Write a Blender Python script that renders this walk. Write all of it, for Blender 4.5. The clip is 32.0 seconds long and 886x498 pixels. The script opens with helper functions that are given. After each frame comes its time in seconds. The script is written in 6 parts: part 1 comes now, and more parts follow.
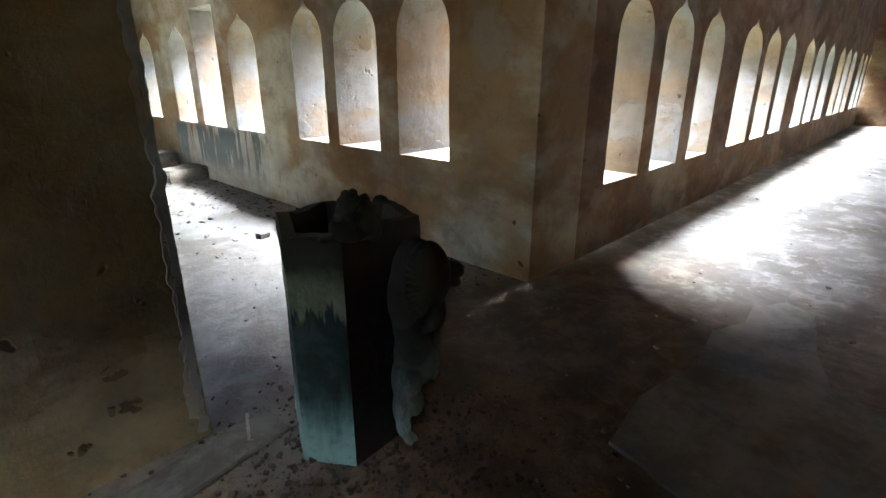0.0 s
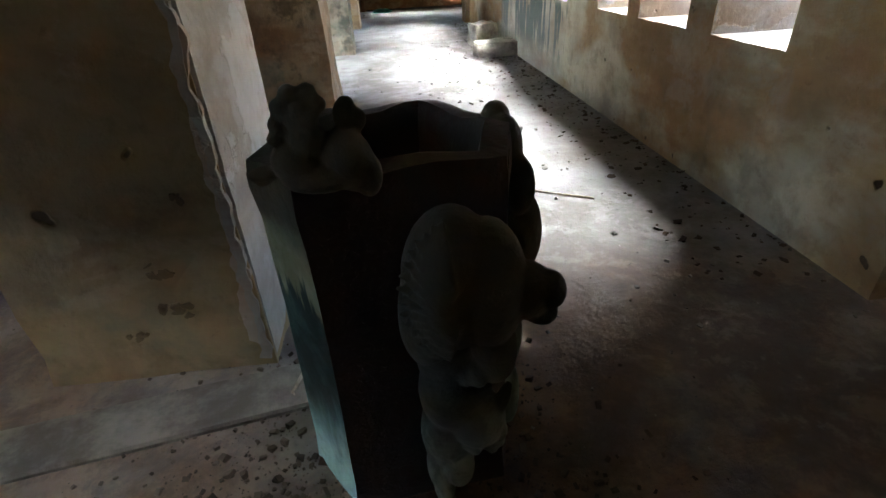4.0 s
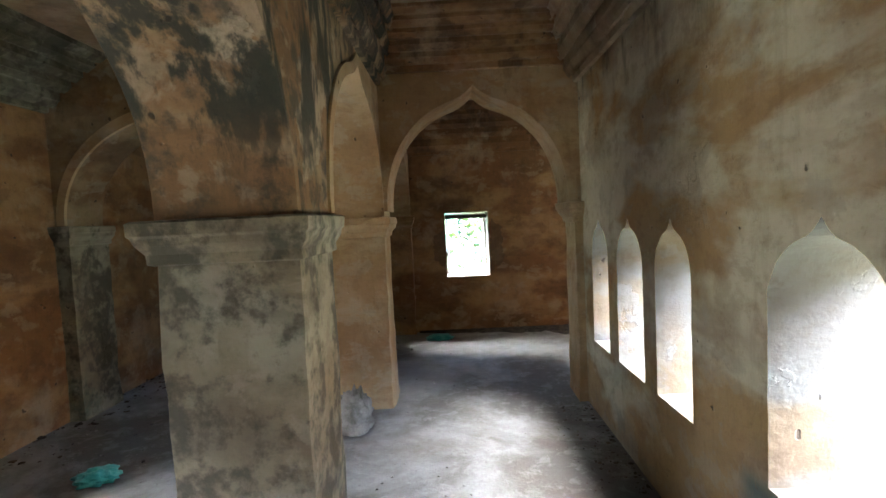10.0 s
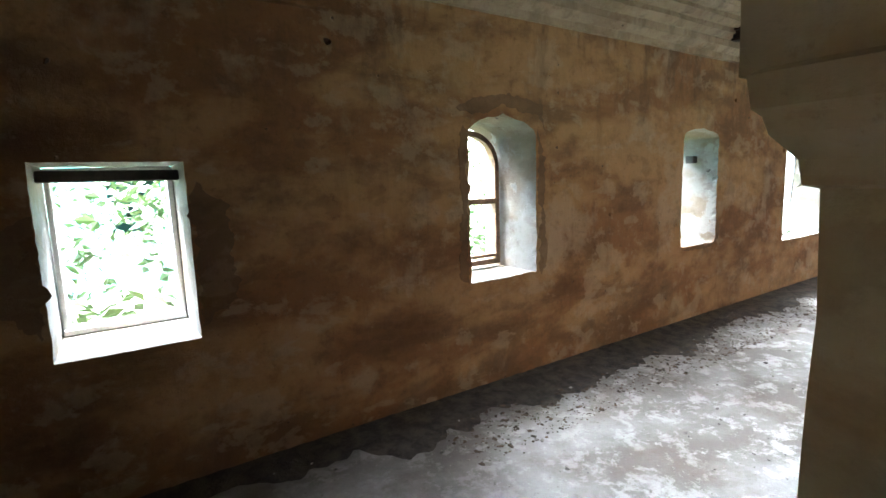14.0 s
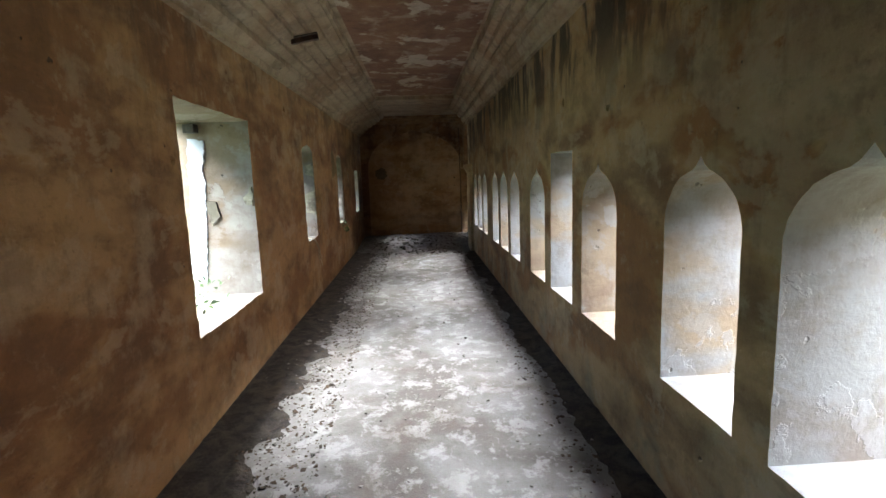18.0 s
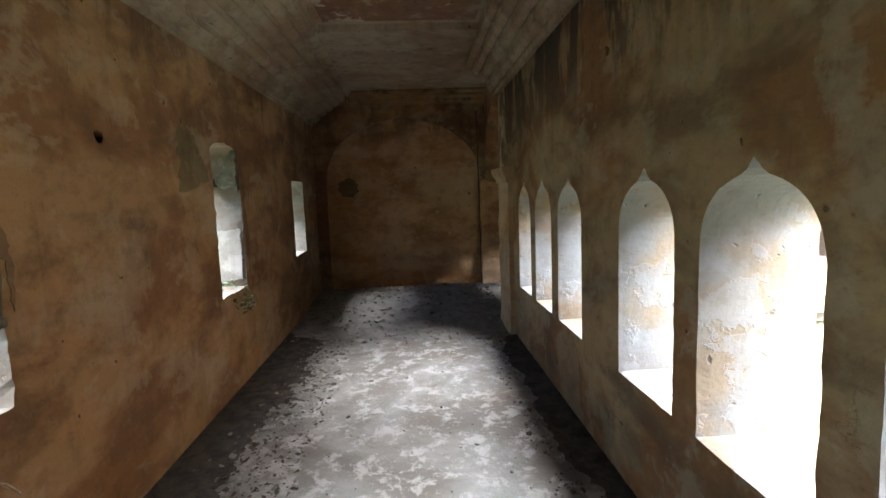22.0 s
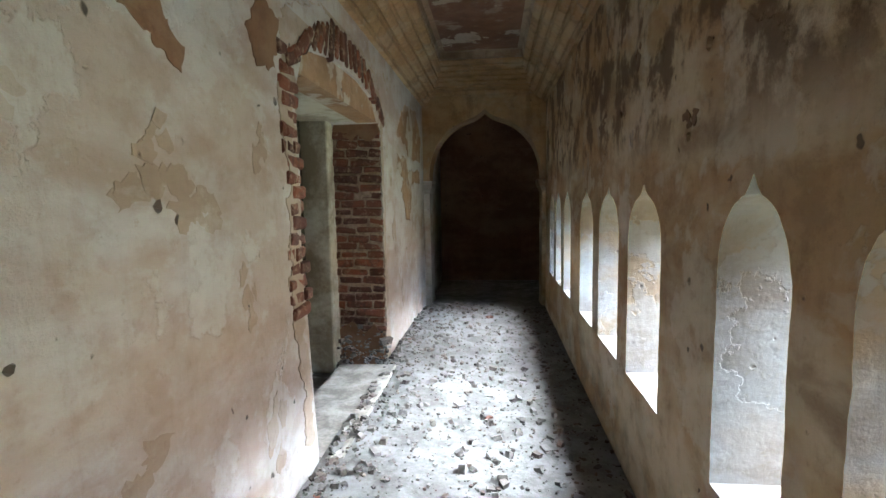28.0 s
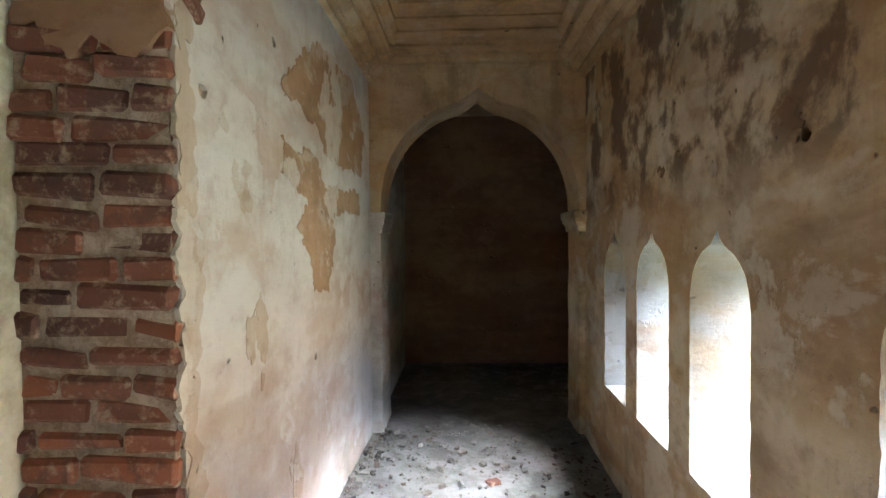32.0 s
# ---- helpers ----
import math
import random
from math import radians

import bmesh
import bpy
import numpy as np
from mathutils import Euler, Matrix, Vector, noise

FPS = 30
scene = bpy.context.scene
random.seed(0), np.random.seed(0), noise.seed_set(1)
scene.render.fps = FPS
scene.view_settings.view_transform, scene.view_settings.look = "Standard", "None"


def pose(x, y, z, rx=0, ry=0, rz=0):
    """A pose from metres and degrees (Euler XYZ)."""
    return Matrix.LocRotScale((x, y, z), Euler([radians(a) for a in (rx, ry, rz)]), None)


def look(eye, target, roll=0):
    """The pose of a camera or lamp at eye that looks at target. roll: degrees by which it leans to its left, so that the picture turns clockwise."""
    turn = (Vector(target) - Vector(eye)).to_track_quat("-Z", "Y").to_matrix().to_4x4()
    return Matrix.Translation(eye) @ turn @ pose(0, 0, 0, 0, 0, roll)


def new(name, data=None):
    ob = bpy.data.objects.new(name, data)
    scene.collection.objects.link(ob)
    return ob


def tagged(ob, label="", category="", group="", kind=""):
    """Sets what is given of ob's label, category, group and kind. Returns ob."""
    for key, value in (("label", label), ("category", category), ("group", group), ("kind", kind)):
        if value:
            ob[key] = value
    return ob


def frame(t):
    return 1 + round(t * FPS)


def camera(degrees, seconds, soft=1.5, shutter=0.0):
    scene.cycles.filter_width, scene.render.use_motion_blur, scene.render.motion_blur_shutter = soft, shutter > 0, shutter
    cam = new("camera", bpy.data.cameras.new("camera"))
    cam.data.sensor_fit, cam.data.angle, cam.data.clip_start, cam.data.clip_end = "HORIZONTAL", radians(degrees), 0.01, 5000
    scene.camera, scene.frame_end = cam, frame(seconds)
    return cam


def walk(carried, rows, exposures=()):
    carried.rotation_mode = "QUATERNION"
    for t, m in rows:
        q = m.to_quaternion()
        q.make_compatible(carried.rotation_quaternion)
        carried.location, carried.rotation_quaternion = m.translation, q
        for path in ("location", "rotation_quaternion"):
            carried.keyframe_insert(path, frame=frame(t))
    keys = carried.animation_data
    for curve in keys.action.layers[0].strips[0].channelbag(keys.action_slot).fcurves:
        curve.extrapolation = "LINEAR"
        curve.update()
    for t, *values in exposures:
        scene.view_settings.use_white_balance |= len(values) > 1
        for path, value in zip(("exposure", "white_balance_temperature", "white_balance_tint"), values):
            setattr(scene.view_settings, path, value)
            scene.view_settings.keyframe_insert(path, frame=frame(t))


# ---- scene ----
cam = camera(83.7, 32.0)
PATH = [
    (0, (0.027, 0.011, 0.988), (1.383, 1.327, 0.334), -0.0),
    (0.5, (0.138, 0.103, 0.855), (1.33, 1.489, 0.044), 0.7),
    (1, (0.288, 0.188, 0.807), (1.313, 1.657, -0.083), 0.5),
    (1.5, (0.437, 0.269, 0.802), (1.332, 1.787, -0.145), 0.6),
    (2, (0.527, 0.316, 0.808), (1.314, 1.864, -0.184), 1.0),
    (2.5, (0.588, 0.417, 0.812), (1.236, 2.015, -0.238), 0.6),
    (4.5, (0.82, 0.352, 0.932), (0.865, 2.099, -0.042), -3.8),
    (5, (0.867, 0.446, 1.119), (0.886, 2.28, 0.322), -4.1),
    (5.5, (0.902, 0.624, 1.346), (0.923, 2.548, 0.798), -4.4),
    (6, (1.002, 0.85, 1.5), (0.978, 2.827, 1.197), -4.6),
    (6.5, (1.109, 1.166, 1.55), (0.943, 3.147, 1.331), -3.3),
    (7, (1.085, 1.542, 1.553), (0.752, 3.508, 1.398), -2.4),
    (7.5, (1.007, 1.927, 1.556), (0.544, 3.869, 1.427), -2.4),
    (8, (0.93, 2.326, 1.573), (0.519, 4.279, 1.447), -1.8),
    (8.5, (0.845, 2.711, 1.569), (0.607, 4.693, 1.452), -1.4),
    (9, (0.904, 3.172, 1.534), (0.784, 5.165, 1.424), -1.6),
    (9.5, (0.95, 3.684, 1.542), (0.892, 5.679, 1.425), -2.3),
    (10, (0.96, 4.216, 1.527), (0.917, 6.212, 1.41), -2.8),
    (10.5, (1.0, 4.744, 1.523), (0.91, 6.738, 1.387), -3.7),
    (11, (0.981, 5.222, 1.506), (0.889, 7.212, 1.324), -3.3),
    (11.5, (0.952, 5.708, 1.465), (0.905, 7.699, 1.278), -2.1),
    (12, (0.916, 6.191, 1.462), (0.962, 8.179, 1.254), -2.2),
    (13, (0.956, 7.24, 1.408), (1.301, 9.194, 1.154), -1.5),
    (14, (1.131, 8.267, 1.489), (2.229, 9.915, 1.211), -1.9),
    (14.5, (1.419, 8.508, 1.486), (2.838, 9.89, 1.214), -3.1),
    (15, (1.676, 8.945, 1.498), (3.431, 9.859, 1.208), -2.6),
    (17.5, (4.244, 9.555, 1.535), (6.219, 9.506, 1.222), -3.0),
    (18, (4.868, 9.572, 1.551), (6.844, 9.479, 1.258), -2.1),
    (18.5, (5.505, 9.531, 1.545), (7.482, 9.407, 1.265), -2.5),
    (19, (6.125, 9.534, 1.52), (8.099, 9.374, 1.239), -2.4),
    (19.5, (6.729, 9.437, 1.482), (8.704, 9.267, 1.214), -2.6),
    (20, (7.368, 9.412, 1.509), (9.342, 9.224, 1.25), -2.6),
    (20.5, (7.952, 9.464, 1.54), (9.925, 9.265, 1.277), -2.8),
    (21, (8.566, 9.453, 1.52), (10.54, 9.28, 1.247), -3.0),
    (21.5, (9.174, 9.47, 1.502), (11.151, 9.325, 1.24), -2.5),
    (22, (9.794, 9.479, 1.514), (11.778, 9.37, 1.291), -2.2),
    (22.5, (10.45, 9.454, 1.527), (12.435, 9.329, 1.318), -1.9),
    (23, (11.094, 9.437, 1.517), (13.082, 9.304, 1.347), -1.4),
    (23.5, (11.785, 9.404, 1.522), (13.775, 9.264, 1.376), -0.9),
    (24, (12.411, 9.378, 1.522), (14.401, 9.242, 1.368), -0.7),
    (24.5, (13.078, 9.431, 1.536), (15.059, 9.24, 1.34), -0.5),
    (26.5, (15.48, 9.225, 1.432), (16.991, 7.927, 1.245), -1.4),
    (27, (15.996, 8.825, 1.46), (17.1, 7.167, 1.286), -3.5),
    (27.5, (16.249, 8.31, 1.478), (16.884, 6.422, 1.289), -2.4),
    (28, (16.319, 7.746, 1.519), (16.521, 5.767, 1.312), -1.1),
    (28.5, (16.302, 7.476, 1.588), (16.29, 5.487, 1.382), -0.4),
    (29, (16.353, 6.978, 1.522), (16.221, 4.988, 1.372), -1.0),
    (29.5, (16.443, 6.599, 1.533), (16.219, 4.617, 1.388), -0.9),
    (30, (16.379, 6.177, 1.499), (16.219, 4.189, 1.352), -1.1),
    (30.5, (16.352, 5.827, 1.529), (16.267, 3.833, 1.393), -1.3),
    (31, (16.461, 5.484, 1.539), (16.432, 3.487, 1.427), -1.5),
    (31.5, (16.528, 5.094, 1.532), (16.559, 3.096, 1.448), -1.6),
    (32, (16.542, 4.783, 1.553), (16.624, 2.785, 1.502), -0.5),
]
walk(cam, [(t, look(eye, target, roll)) for t, eye, target, roll in PATH],
     [(0, 7.45, 6350, 11), (1, 7.95, 7050, 16), (2, 8.5, 7150, 17), (3, 8.1, 6850, 15), (5, 7.38, 6350, 11), (6, 7.42, 6200, 11), (7, 7.1, 6350, 11), (10, 7.05, 6550, 13), (11, 6.95, 6300, 10), (13, 7.4, 6300, 11), (14, 6.42, 6150, 10), (15, 5.95, 6200, 12), (18, 5.5, 6600, 13), (19, 5.2, 6400, 12), (20, 5.2, 7150, 16), (21, 5.75, 6500, 12), (22, 5.9, 6600, 13), (23, 6.42, 6250, 11), (24, 6.95, 6500, 13), (27, 7.0, 5700, 13), (28, 6.72, 5950, 9), (29, 6.75, 6050, 11), (30, 6.6, 5850, 6), (31, 6.92, 6850, 13), (32, 7.55, 6200, 12)])

# ---- world and light ----
world = bpy.data.worlds.new("sky")
scene.world = world
world.use_nodes = True
wn = world.node_tree.nodes
sky = wn.new("ShaderNodeTexSky")
sky.sky_type = "NISHITA"
sky.sun_disc = False
sky.sun_elevation, sky.sun_rotation = radians(80), radians(150)
sky.air_density, sky.dust_density = 1.2, 2.0
wn["Background"].inputs[1].default_value = 0.05
world.node_tree.links.new(sky.outputs[0], wn["Background"].inputs[0])
sun_data = bpy.data.lights.new("sun", "SUN")
sun_data.energy, sun_data.angle, sun_data.color = 5.2, radians(124), (0.90, 0.96, 1.0)
sun = new("sun", sun_data)
sun.matrix_world = look((3.0, -3.5, 50), (8, 5, 0))


# ---- materials ----
class Mat:
    """A small node builder: position-driven noise, mixes and bump."""

    def __init__(self, name, rough=0.9, metal=0.0):
        self.m = bpy.data.materials.new(name)
        self.m.use_nodes = True
        self.t = self.m.node_tree
        self.b = self.t.nodes["Principled BSDF"]
        self.b.inputs["Roughness"].default_value = rough
        self.b.inputs["Metallic"].default_value = metal
        self.pos = self.t.nodes.new("ShaderNodeNewGeometry").outputs["Position"]

    def link(self, a, b):
        self.t.links.new(a, b)

    def noise(self, scale, detail=5.0, rough=0.6, stretch=(1, 1, 1), offset=(0, 0, 0), warp=0.0):
        mp = self.t.nodes.new("ShaderNodeMapping")
        mp.inputs["Scale"].default_value = stretch
        mp.inputs["Location"].default_value = offset
        self.link(self.pos, mp.inputs[0])
        n = self.t.nodes.new("ShaderNodeTexNoise")
        n.inputs["Scale"].default_value, n.inputs["Detail"].default_value = scale, detail
        n.inputs["Roughness"].default_value, n.inputs["Distortion"].default_value = rough, warp
        self.link(mp.outputs[0], n.inputs["Vector"])
        return n.outputs[0]

    def ramp(self, fac, a, b, va=0.0, vb=1.0):
        r = self.t.nodes.new("ShaderNodeMapRange")
        r.interpolation_type = "SMOOTHSTEP"
        for k, v in zip((1, 2, 3, 4), (a, b, va, vb)):
            r.inputs[k].default_value = v
        self.link(fac, r.inputs[0])
        return r.outputs[0]

    def math(self, op, a, b):
        n = self.t.nodes.new("ShaderNodeMath")
        n.operation = op
        for k, v in enumerate((a, b)):
            if isinstance(v, (int, float)):
                n.inputs[k].default_value = v
            else:
                self.link(v, n.inputs[k])
        return n.outputs[0]

    def height(self):
        s = self.t.nodes.new("ShaderNodeSeparateXYZ")
        self.link(self.pos, s.inputs[0])
        return s.outputs[2]

    def mix(self, fac, a, b):
        n = self.t.nodes.new("ShaderNodeMix")
        n.data_type = "RGBA"
        if isinstance(fac, (int, float)):
            n.inputs[0].default_value = fac
        else:
            self.link(fac, n.inputs[0])
        for k, v in ((6, a), (7, b)):
            if isinstance(v, tuple):
                n.inputs[k].default_value = (*v, 1)
            else:
                self.link(v, n.inputs[k])
        return n.outputs[2]

    def color(self, c):
        if isinstance(c, tuple):
            self.b.inputs["Base Color"].default_value = (*c, 1)
        else:
            self.link(c, self.b.inputs["Base Color"])

    def bump(self, h, strength=0.4, dist=0.02):
        n = self.t.nodes.new("ShaderNodeBump")
        n.inputs["Strength"].default_value, n.inputs["Distance"].default_value = strength, dist
        self.link(h, n.inputs["Height"])
        self.link(n.outputs[0], self.b.inputs["Normal"])


def plaster(name, light, mid, dark, soot=0.85, damp=0.35, pale=(0.29, 0.26, 0.205), band=(1.75, 2.7), grip=0.50, drips=None, sootc=(0.016, 0.018, 0.013), edge=0.14, flakes=0.3, blotch=0.55, sharp=0.06, spots=0.0, grow=0.50, scuffs=1.0, fall=0.45):
    """Old lime plaster: soft clouds of ochre and grey, brown stains, flaked patches, run-down soot from the top, algae near the foot, pits and hair cracks."""
    k = Mat(name, 0.92)
    big = k.noise(0.9, 8, 0.55, stretch=(1, 1, 2.0), warp=0.35)
    mid_n = k.noise(1.3, 9, 0.58, stretch=(1, 1, 2.2), offset=(3, 7, 1), warp=0.3)
    fine = k.noise(26, 5, 0.7)
    grain = k.noise(8, 8, 0.72, offset=(2, 9, 9))
    streak = k.noise(2.4, 8, 0.64, stretch=(1.6, 1.6, fall), offset=(9, 2, 5), warp=0.2)
    runs = k.noise(7, 6, 0.7, stretch=(1, 1, 0.12), offset=(5, 5, 2))
    flake = k.noise(1.7, 10, 0.6, offset=(21, 3, 8), warp=0.15)
    pits = k.noise(15, 2, 0.4, offset=(8, 8, 3))
    mould = k.math("ADD", k.math("MULTIPLY", k.noise(1.3, 4, 0.5, offset=(4, 17, 6)), 0.3), k.math("ADD", k.math("MULTIPLY", k.noise(5, 7, 0.62, offset=(7, 1, 2), warp=0.2), 0.4), k.math("MULTIPLY", k.noise(13, 6, 0.65, offset=(1, 7, 9)), 0.3)))
    c = k.mix(k.ramp(big, 0.43, 0.56), mid, light)
    c = k.mix(k.math("MULTIPLY", k.ramp(mid_n, 0.46, 0.68), blotch), c, dark)
    c = k.mix(k.math("MULTIPLY", k.ramp(flake, 0.56, 0.56 + sharp), flakes), c, pale)
    scuff = k.noise(3.2, 9, 0.64, stretch=(1, 1, 1.5), offset=(6, 12, 3), warp=0.25)
    c = k.mix(k.math("MULTIPLY", k.ramp(scuff, 0.54, 0.61), 0.4 * scuffs), c, pale)
    c = k.mix(k.math("MULTIPLY", k.ramp(scuff, 0.45, 0.36), 0.3 * scuffs), c, dark)
    c = k.mix(k.math("MULTIPLY", k.ramp(runs, 0.52, 0.70), 0.22), c, dark)
    c = k.mix(k.math("MULTIPLY", k.ramp(grain, 0.48, 0.72), 0.40), c, dark)
    c = k.mix(k.math("MULTIPLY", k.ramp(grain, 0.46, 0.28), 0.30), c, pale)
    c = k.mix(k.math("MULTIPLY", k.ramp(mould, grow, grow + 0.10), spots), c, (0.042, 0.037, 0.025))
    z = k.height()
    top = k.ramp(z, *band)
    sootf = k.math("MULTIPLY", k.math("MULTIPLY", k.ramp(streak, grip, grip + edge), top), soot)
    c = k.mix(sootf, c, sootc)
    foot = k.math("MULTIPLY", k.ramp(z, 0.75, 0.1), k.ramp(k.noise(3.2, 6, 0.6, offset=(1, 1, 4)), 0.5, 0.62))
    c = k.mix(k.math("MULTIPLY", foot, damp), c, (0.05, 0.09, 0.075))
    if drips:
        s = k.t.nodes.new("ShaderNodeSeparateXYZ")
        k.link(k.pos, s.inputs[0])
        along = k.math("MULTIPLY", k.ramp(s.outputs[1], drips[0], drips[0] + 0.15), k.ramp(s.outputs[1], drips[1], drips[1] - 0.15))
        run = k.ramp(k.noise(5, 5, 0.6, stretch=(1, 1.6, 0.25), offset=(4, 0, 0)), 0.49, 0.53)
        fall = k.math("MULTIPLY", k.ramp(z, 0.06, 0.28), k.ramp(z, 0.60, 0.5))
        c = k.mix(k.math("MULTIPLY", k.math("MULTIPLY", along, run), fall), c, (0.012, 0.045, 0.045))
        c = k.mix(k.math("MULTIPLY", k.math("MULTIPLY", along, k.ramp(z, 0.75, 0.3)), 0.35), c, (0.42, 0.42, 0.38))
    c = k.mix(k.math("MULTIPLY", k.ramp(fine, 0.58, 0.72), 0.35), c, dark)
    c = k.mix(k.math("MULTIPLY", k.ramp(pits, 0.74, 0.77), 0.75), c, (0.02, 0.014, 0.01))
    k.color(c)
    rel = k.math("ADD", k.math("ADD", k.math("MULTIPLY", mid_n, 0.6), k.math("MULTIPLY", fine, 0.16)), k.math("MULTIPLY", k.ramp(flake, 0.56, 0.56 + sharp * 0.6), 0.35 * flakes))
    rel = k.math("SUBTRACT", k.math("ADD", rel, k.math("MULTIPLY", grain, 0.35)), k.math("MULTIPLY", k.ramp(pits, 0.72, 0.77), 0.5))
    k.bump(rel, 0.55, 0.03)
    return k.m


PLASTER = plaster("ochre_plaster", (0.245, 0.176, 0.101), (0.173, 0.094, 0.037), (0.061, 0.031, 0.014), 0.3)
PLASTER_OCHRE = plaster("yellow_ochre_plaster", (0.272, 0.204, 0.098), (0.212, 0.145, 0.062), (0.095, 0.06, 0.027), 0.3, 0.3, (0.32, 0.27, 0.17))
PLASTER_WEST = plaster("grey_ochre_plaster", (0.475, 0.433, 0.315), (0.32, 0.207, 0.095), (0.148, 0.081, 0.037), 0.9, 0.3, band=(2.0, 2.75), grip=0.50, drips=(3.9, 6.1), flakes=0.45)
PLASTER_NORTH = plaster("mouldy_plaster", (0.264, 0.182, 0.09), (0.18, 0.09, 0.03), (0.06, 0.032, 0.014), 0.95, 0.3, (0.274, 0.229, 0.161), band=(1.75, 2.5), grip=0.45, edge=0.1, flakes=0.45, sharp=0.04, blotch=0.65, sootc=(0.024, 0.017, 0.01))
PLASTER_EAST = plaster("brown_plaster", (0.47, 0.372, 0.244), (0.366, 0.238, 0.122), (0.152, 0.081, 0.037), 0.85, 0.3, (0.488, 0.421, 0.317), band=(1.6, 1.9), grip=0.46, sootc=(0.085, 0.046, 0.022), edge=0.12, fall=1.5, flakes=0.6, sharp=0.03)
PLASTER_RED = plaster("red_brown_plaster", (0.292, 0.170, 0.078), (0.187, 0.091, 0.037), (0.064, 0.03, 0.013), 0.6, 0.1, (0.33, 0.251, 0.171), band=(1.5, 2.8), sootc=(0.04, 0.022, 0.011), flakes=0.5, sharp=0.1, blotch=0.65)
PLASTER_PALE = plaster("pale_plaster", (0.450, 0.424, 0.40), (0.385, 0.318, 0.268), (0.262, 0.176, 0.122), 0.0, 0.25, (0.461, 0.446, 0.419), flakes=0.6, blotch=0.5, sharp=0.03)
PLASTER_PIER = plaster("grey_plaster", (0.266, 0.252, 0.191), (0.202, 0.169, 0.112), (0.086, 0.065, 0.042), 0.6, 0.4, spots=0.85, grow=0.46)
PLASTER_END = plaster("orange_brown_plaster", (0.46, 0.29, 0.155), (0.35, 0.185, 0.08), (0.14, 0.068, 0.03), 0.85, 0.2, (0.48, 0.35, 0.235), band=(2.1, 2.9), grip=0.42, sootc=(0.045, 0.023, 0.011))
PLASTER_BROWN = plaster("smooth_brown_plaster", (0.259, 0.205, 0.133), (0.18, 0.112, 0.054), (0.072, 0.043, 0.022), 0.4, 0.6, (0.302, 0.266, 0.202), spots=0.75, grow=0.495)
PLASTER_TAN = plaster("smooth_tan_plaster", (0.405, 0.287, 0.166), (0.349, 0.215, 0.106), (0.194, 0.106, 0.049), 0.3, 0.15, (0.405, 0.34, 0.251), blotch=0.35)
PLASTER_ARCH = plaster("mould_black_plaster", (0.294, 0.216, 0.13), (0.208, 0.113, 0.05), (0.07, 0.038, 0.019), 0.93, 0.3, (0.362, 0.294, 0.216), band=(1.5, 2.0), grip=0.468, edge=0.08, flakes=0.7, sharp=0.02, spots=0.85, grow=0.47)
MOULD = plaster("green_black_mould_plaster", (0.203, 0.195, 0.143), (0.112, 0.101, 0.064), (0.038, 0.036, 0.024), 0.4, 0.0, (0.3, 0.289, 0.232), spots=0.8, grow=0.46, flakes=0.6, sharp=0.04)
STONEWORK = plaster("bare_grey_stonework", (0.27, 0.262, 0.247), (0.203, 0.188, 0.165), (0.09, 0.075, 0.06), 0.0, 0.0, (0.33, 0.323, 0.307), flakes=0.6, sharp=0.02)
BARE = plaster("bare_brown_render", (0.225, 0.131, 0.075), (0.176, 0.09, 0.046), (0.098, 0.046, 0.024), 0.0, 0.0, (0.255, 0.158, 0.098))
ORANGE = plaster("bare_orange_render", (0.33, 0.206, 0.116), (0.285, 0.165, 0.086), (0.165, 0.09, 0.045), 0.0, 0.0, (0.43, 0.38, 0.32), flakes=0.85, sharp=0.03, blotch=0.8)
VERDIGRIS = plaster("turquoise_stained_plaster", (0.33, 0.43, 0.39), (0.40, 0.42, 0.37), (0.30, 0.27, 0.21), 0.0, 0.0, (0.47, 0.47, 0.43), flakes=0.5, blotch=0.4)
TANCOAT = plaster("tan_undercoat", (0.365, 0.296, 0.232), (0.322, 0.245, 0.18), (0.215, 0.148, 0.10), 0.0, 0.0, (0.42, 0.375, 0.323), flakes=0.7, sharp=0.02)
OLIVE = plaster("olive_damp_plaster", (0.15, 0.108, 0.045), (0.115, 0.08, 0.033), (0.06, 0.04, 0.018), 0.0, 0.0, (0.18, 0.14, 0.075), flakes=0.3)
SCAR = plaster("brown_scarred_render", (0.165, 0.098, 0.052), (0.12, 0.066, 0.033), (0.06, 0.032, 0.016), 0.0, 0.0, (0.20, 0.135, 0.085), flakes=0.4)
# One pale lime in two tones: courtyard reveals darkened most against the window light.
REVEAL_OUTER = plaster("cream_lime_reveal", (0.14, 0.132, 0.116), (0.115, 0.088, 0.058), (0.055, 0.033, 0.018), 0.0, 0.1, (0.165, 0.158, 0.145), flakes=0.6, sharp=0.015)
REVEAL = plaster("dimmed_stained_lime_reveal", (0.086, 0.089, 0.091), (0.096, 0.072, 0.047), (0.048, 0.028, 0.015), 0.0, 0.1, (0.102, 0.106, 0.109), flakes=0.6, sharp=0.015)


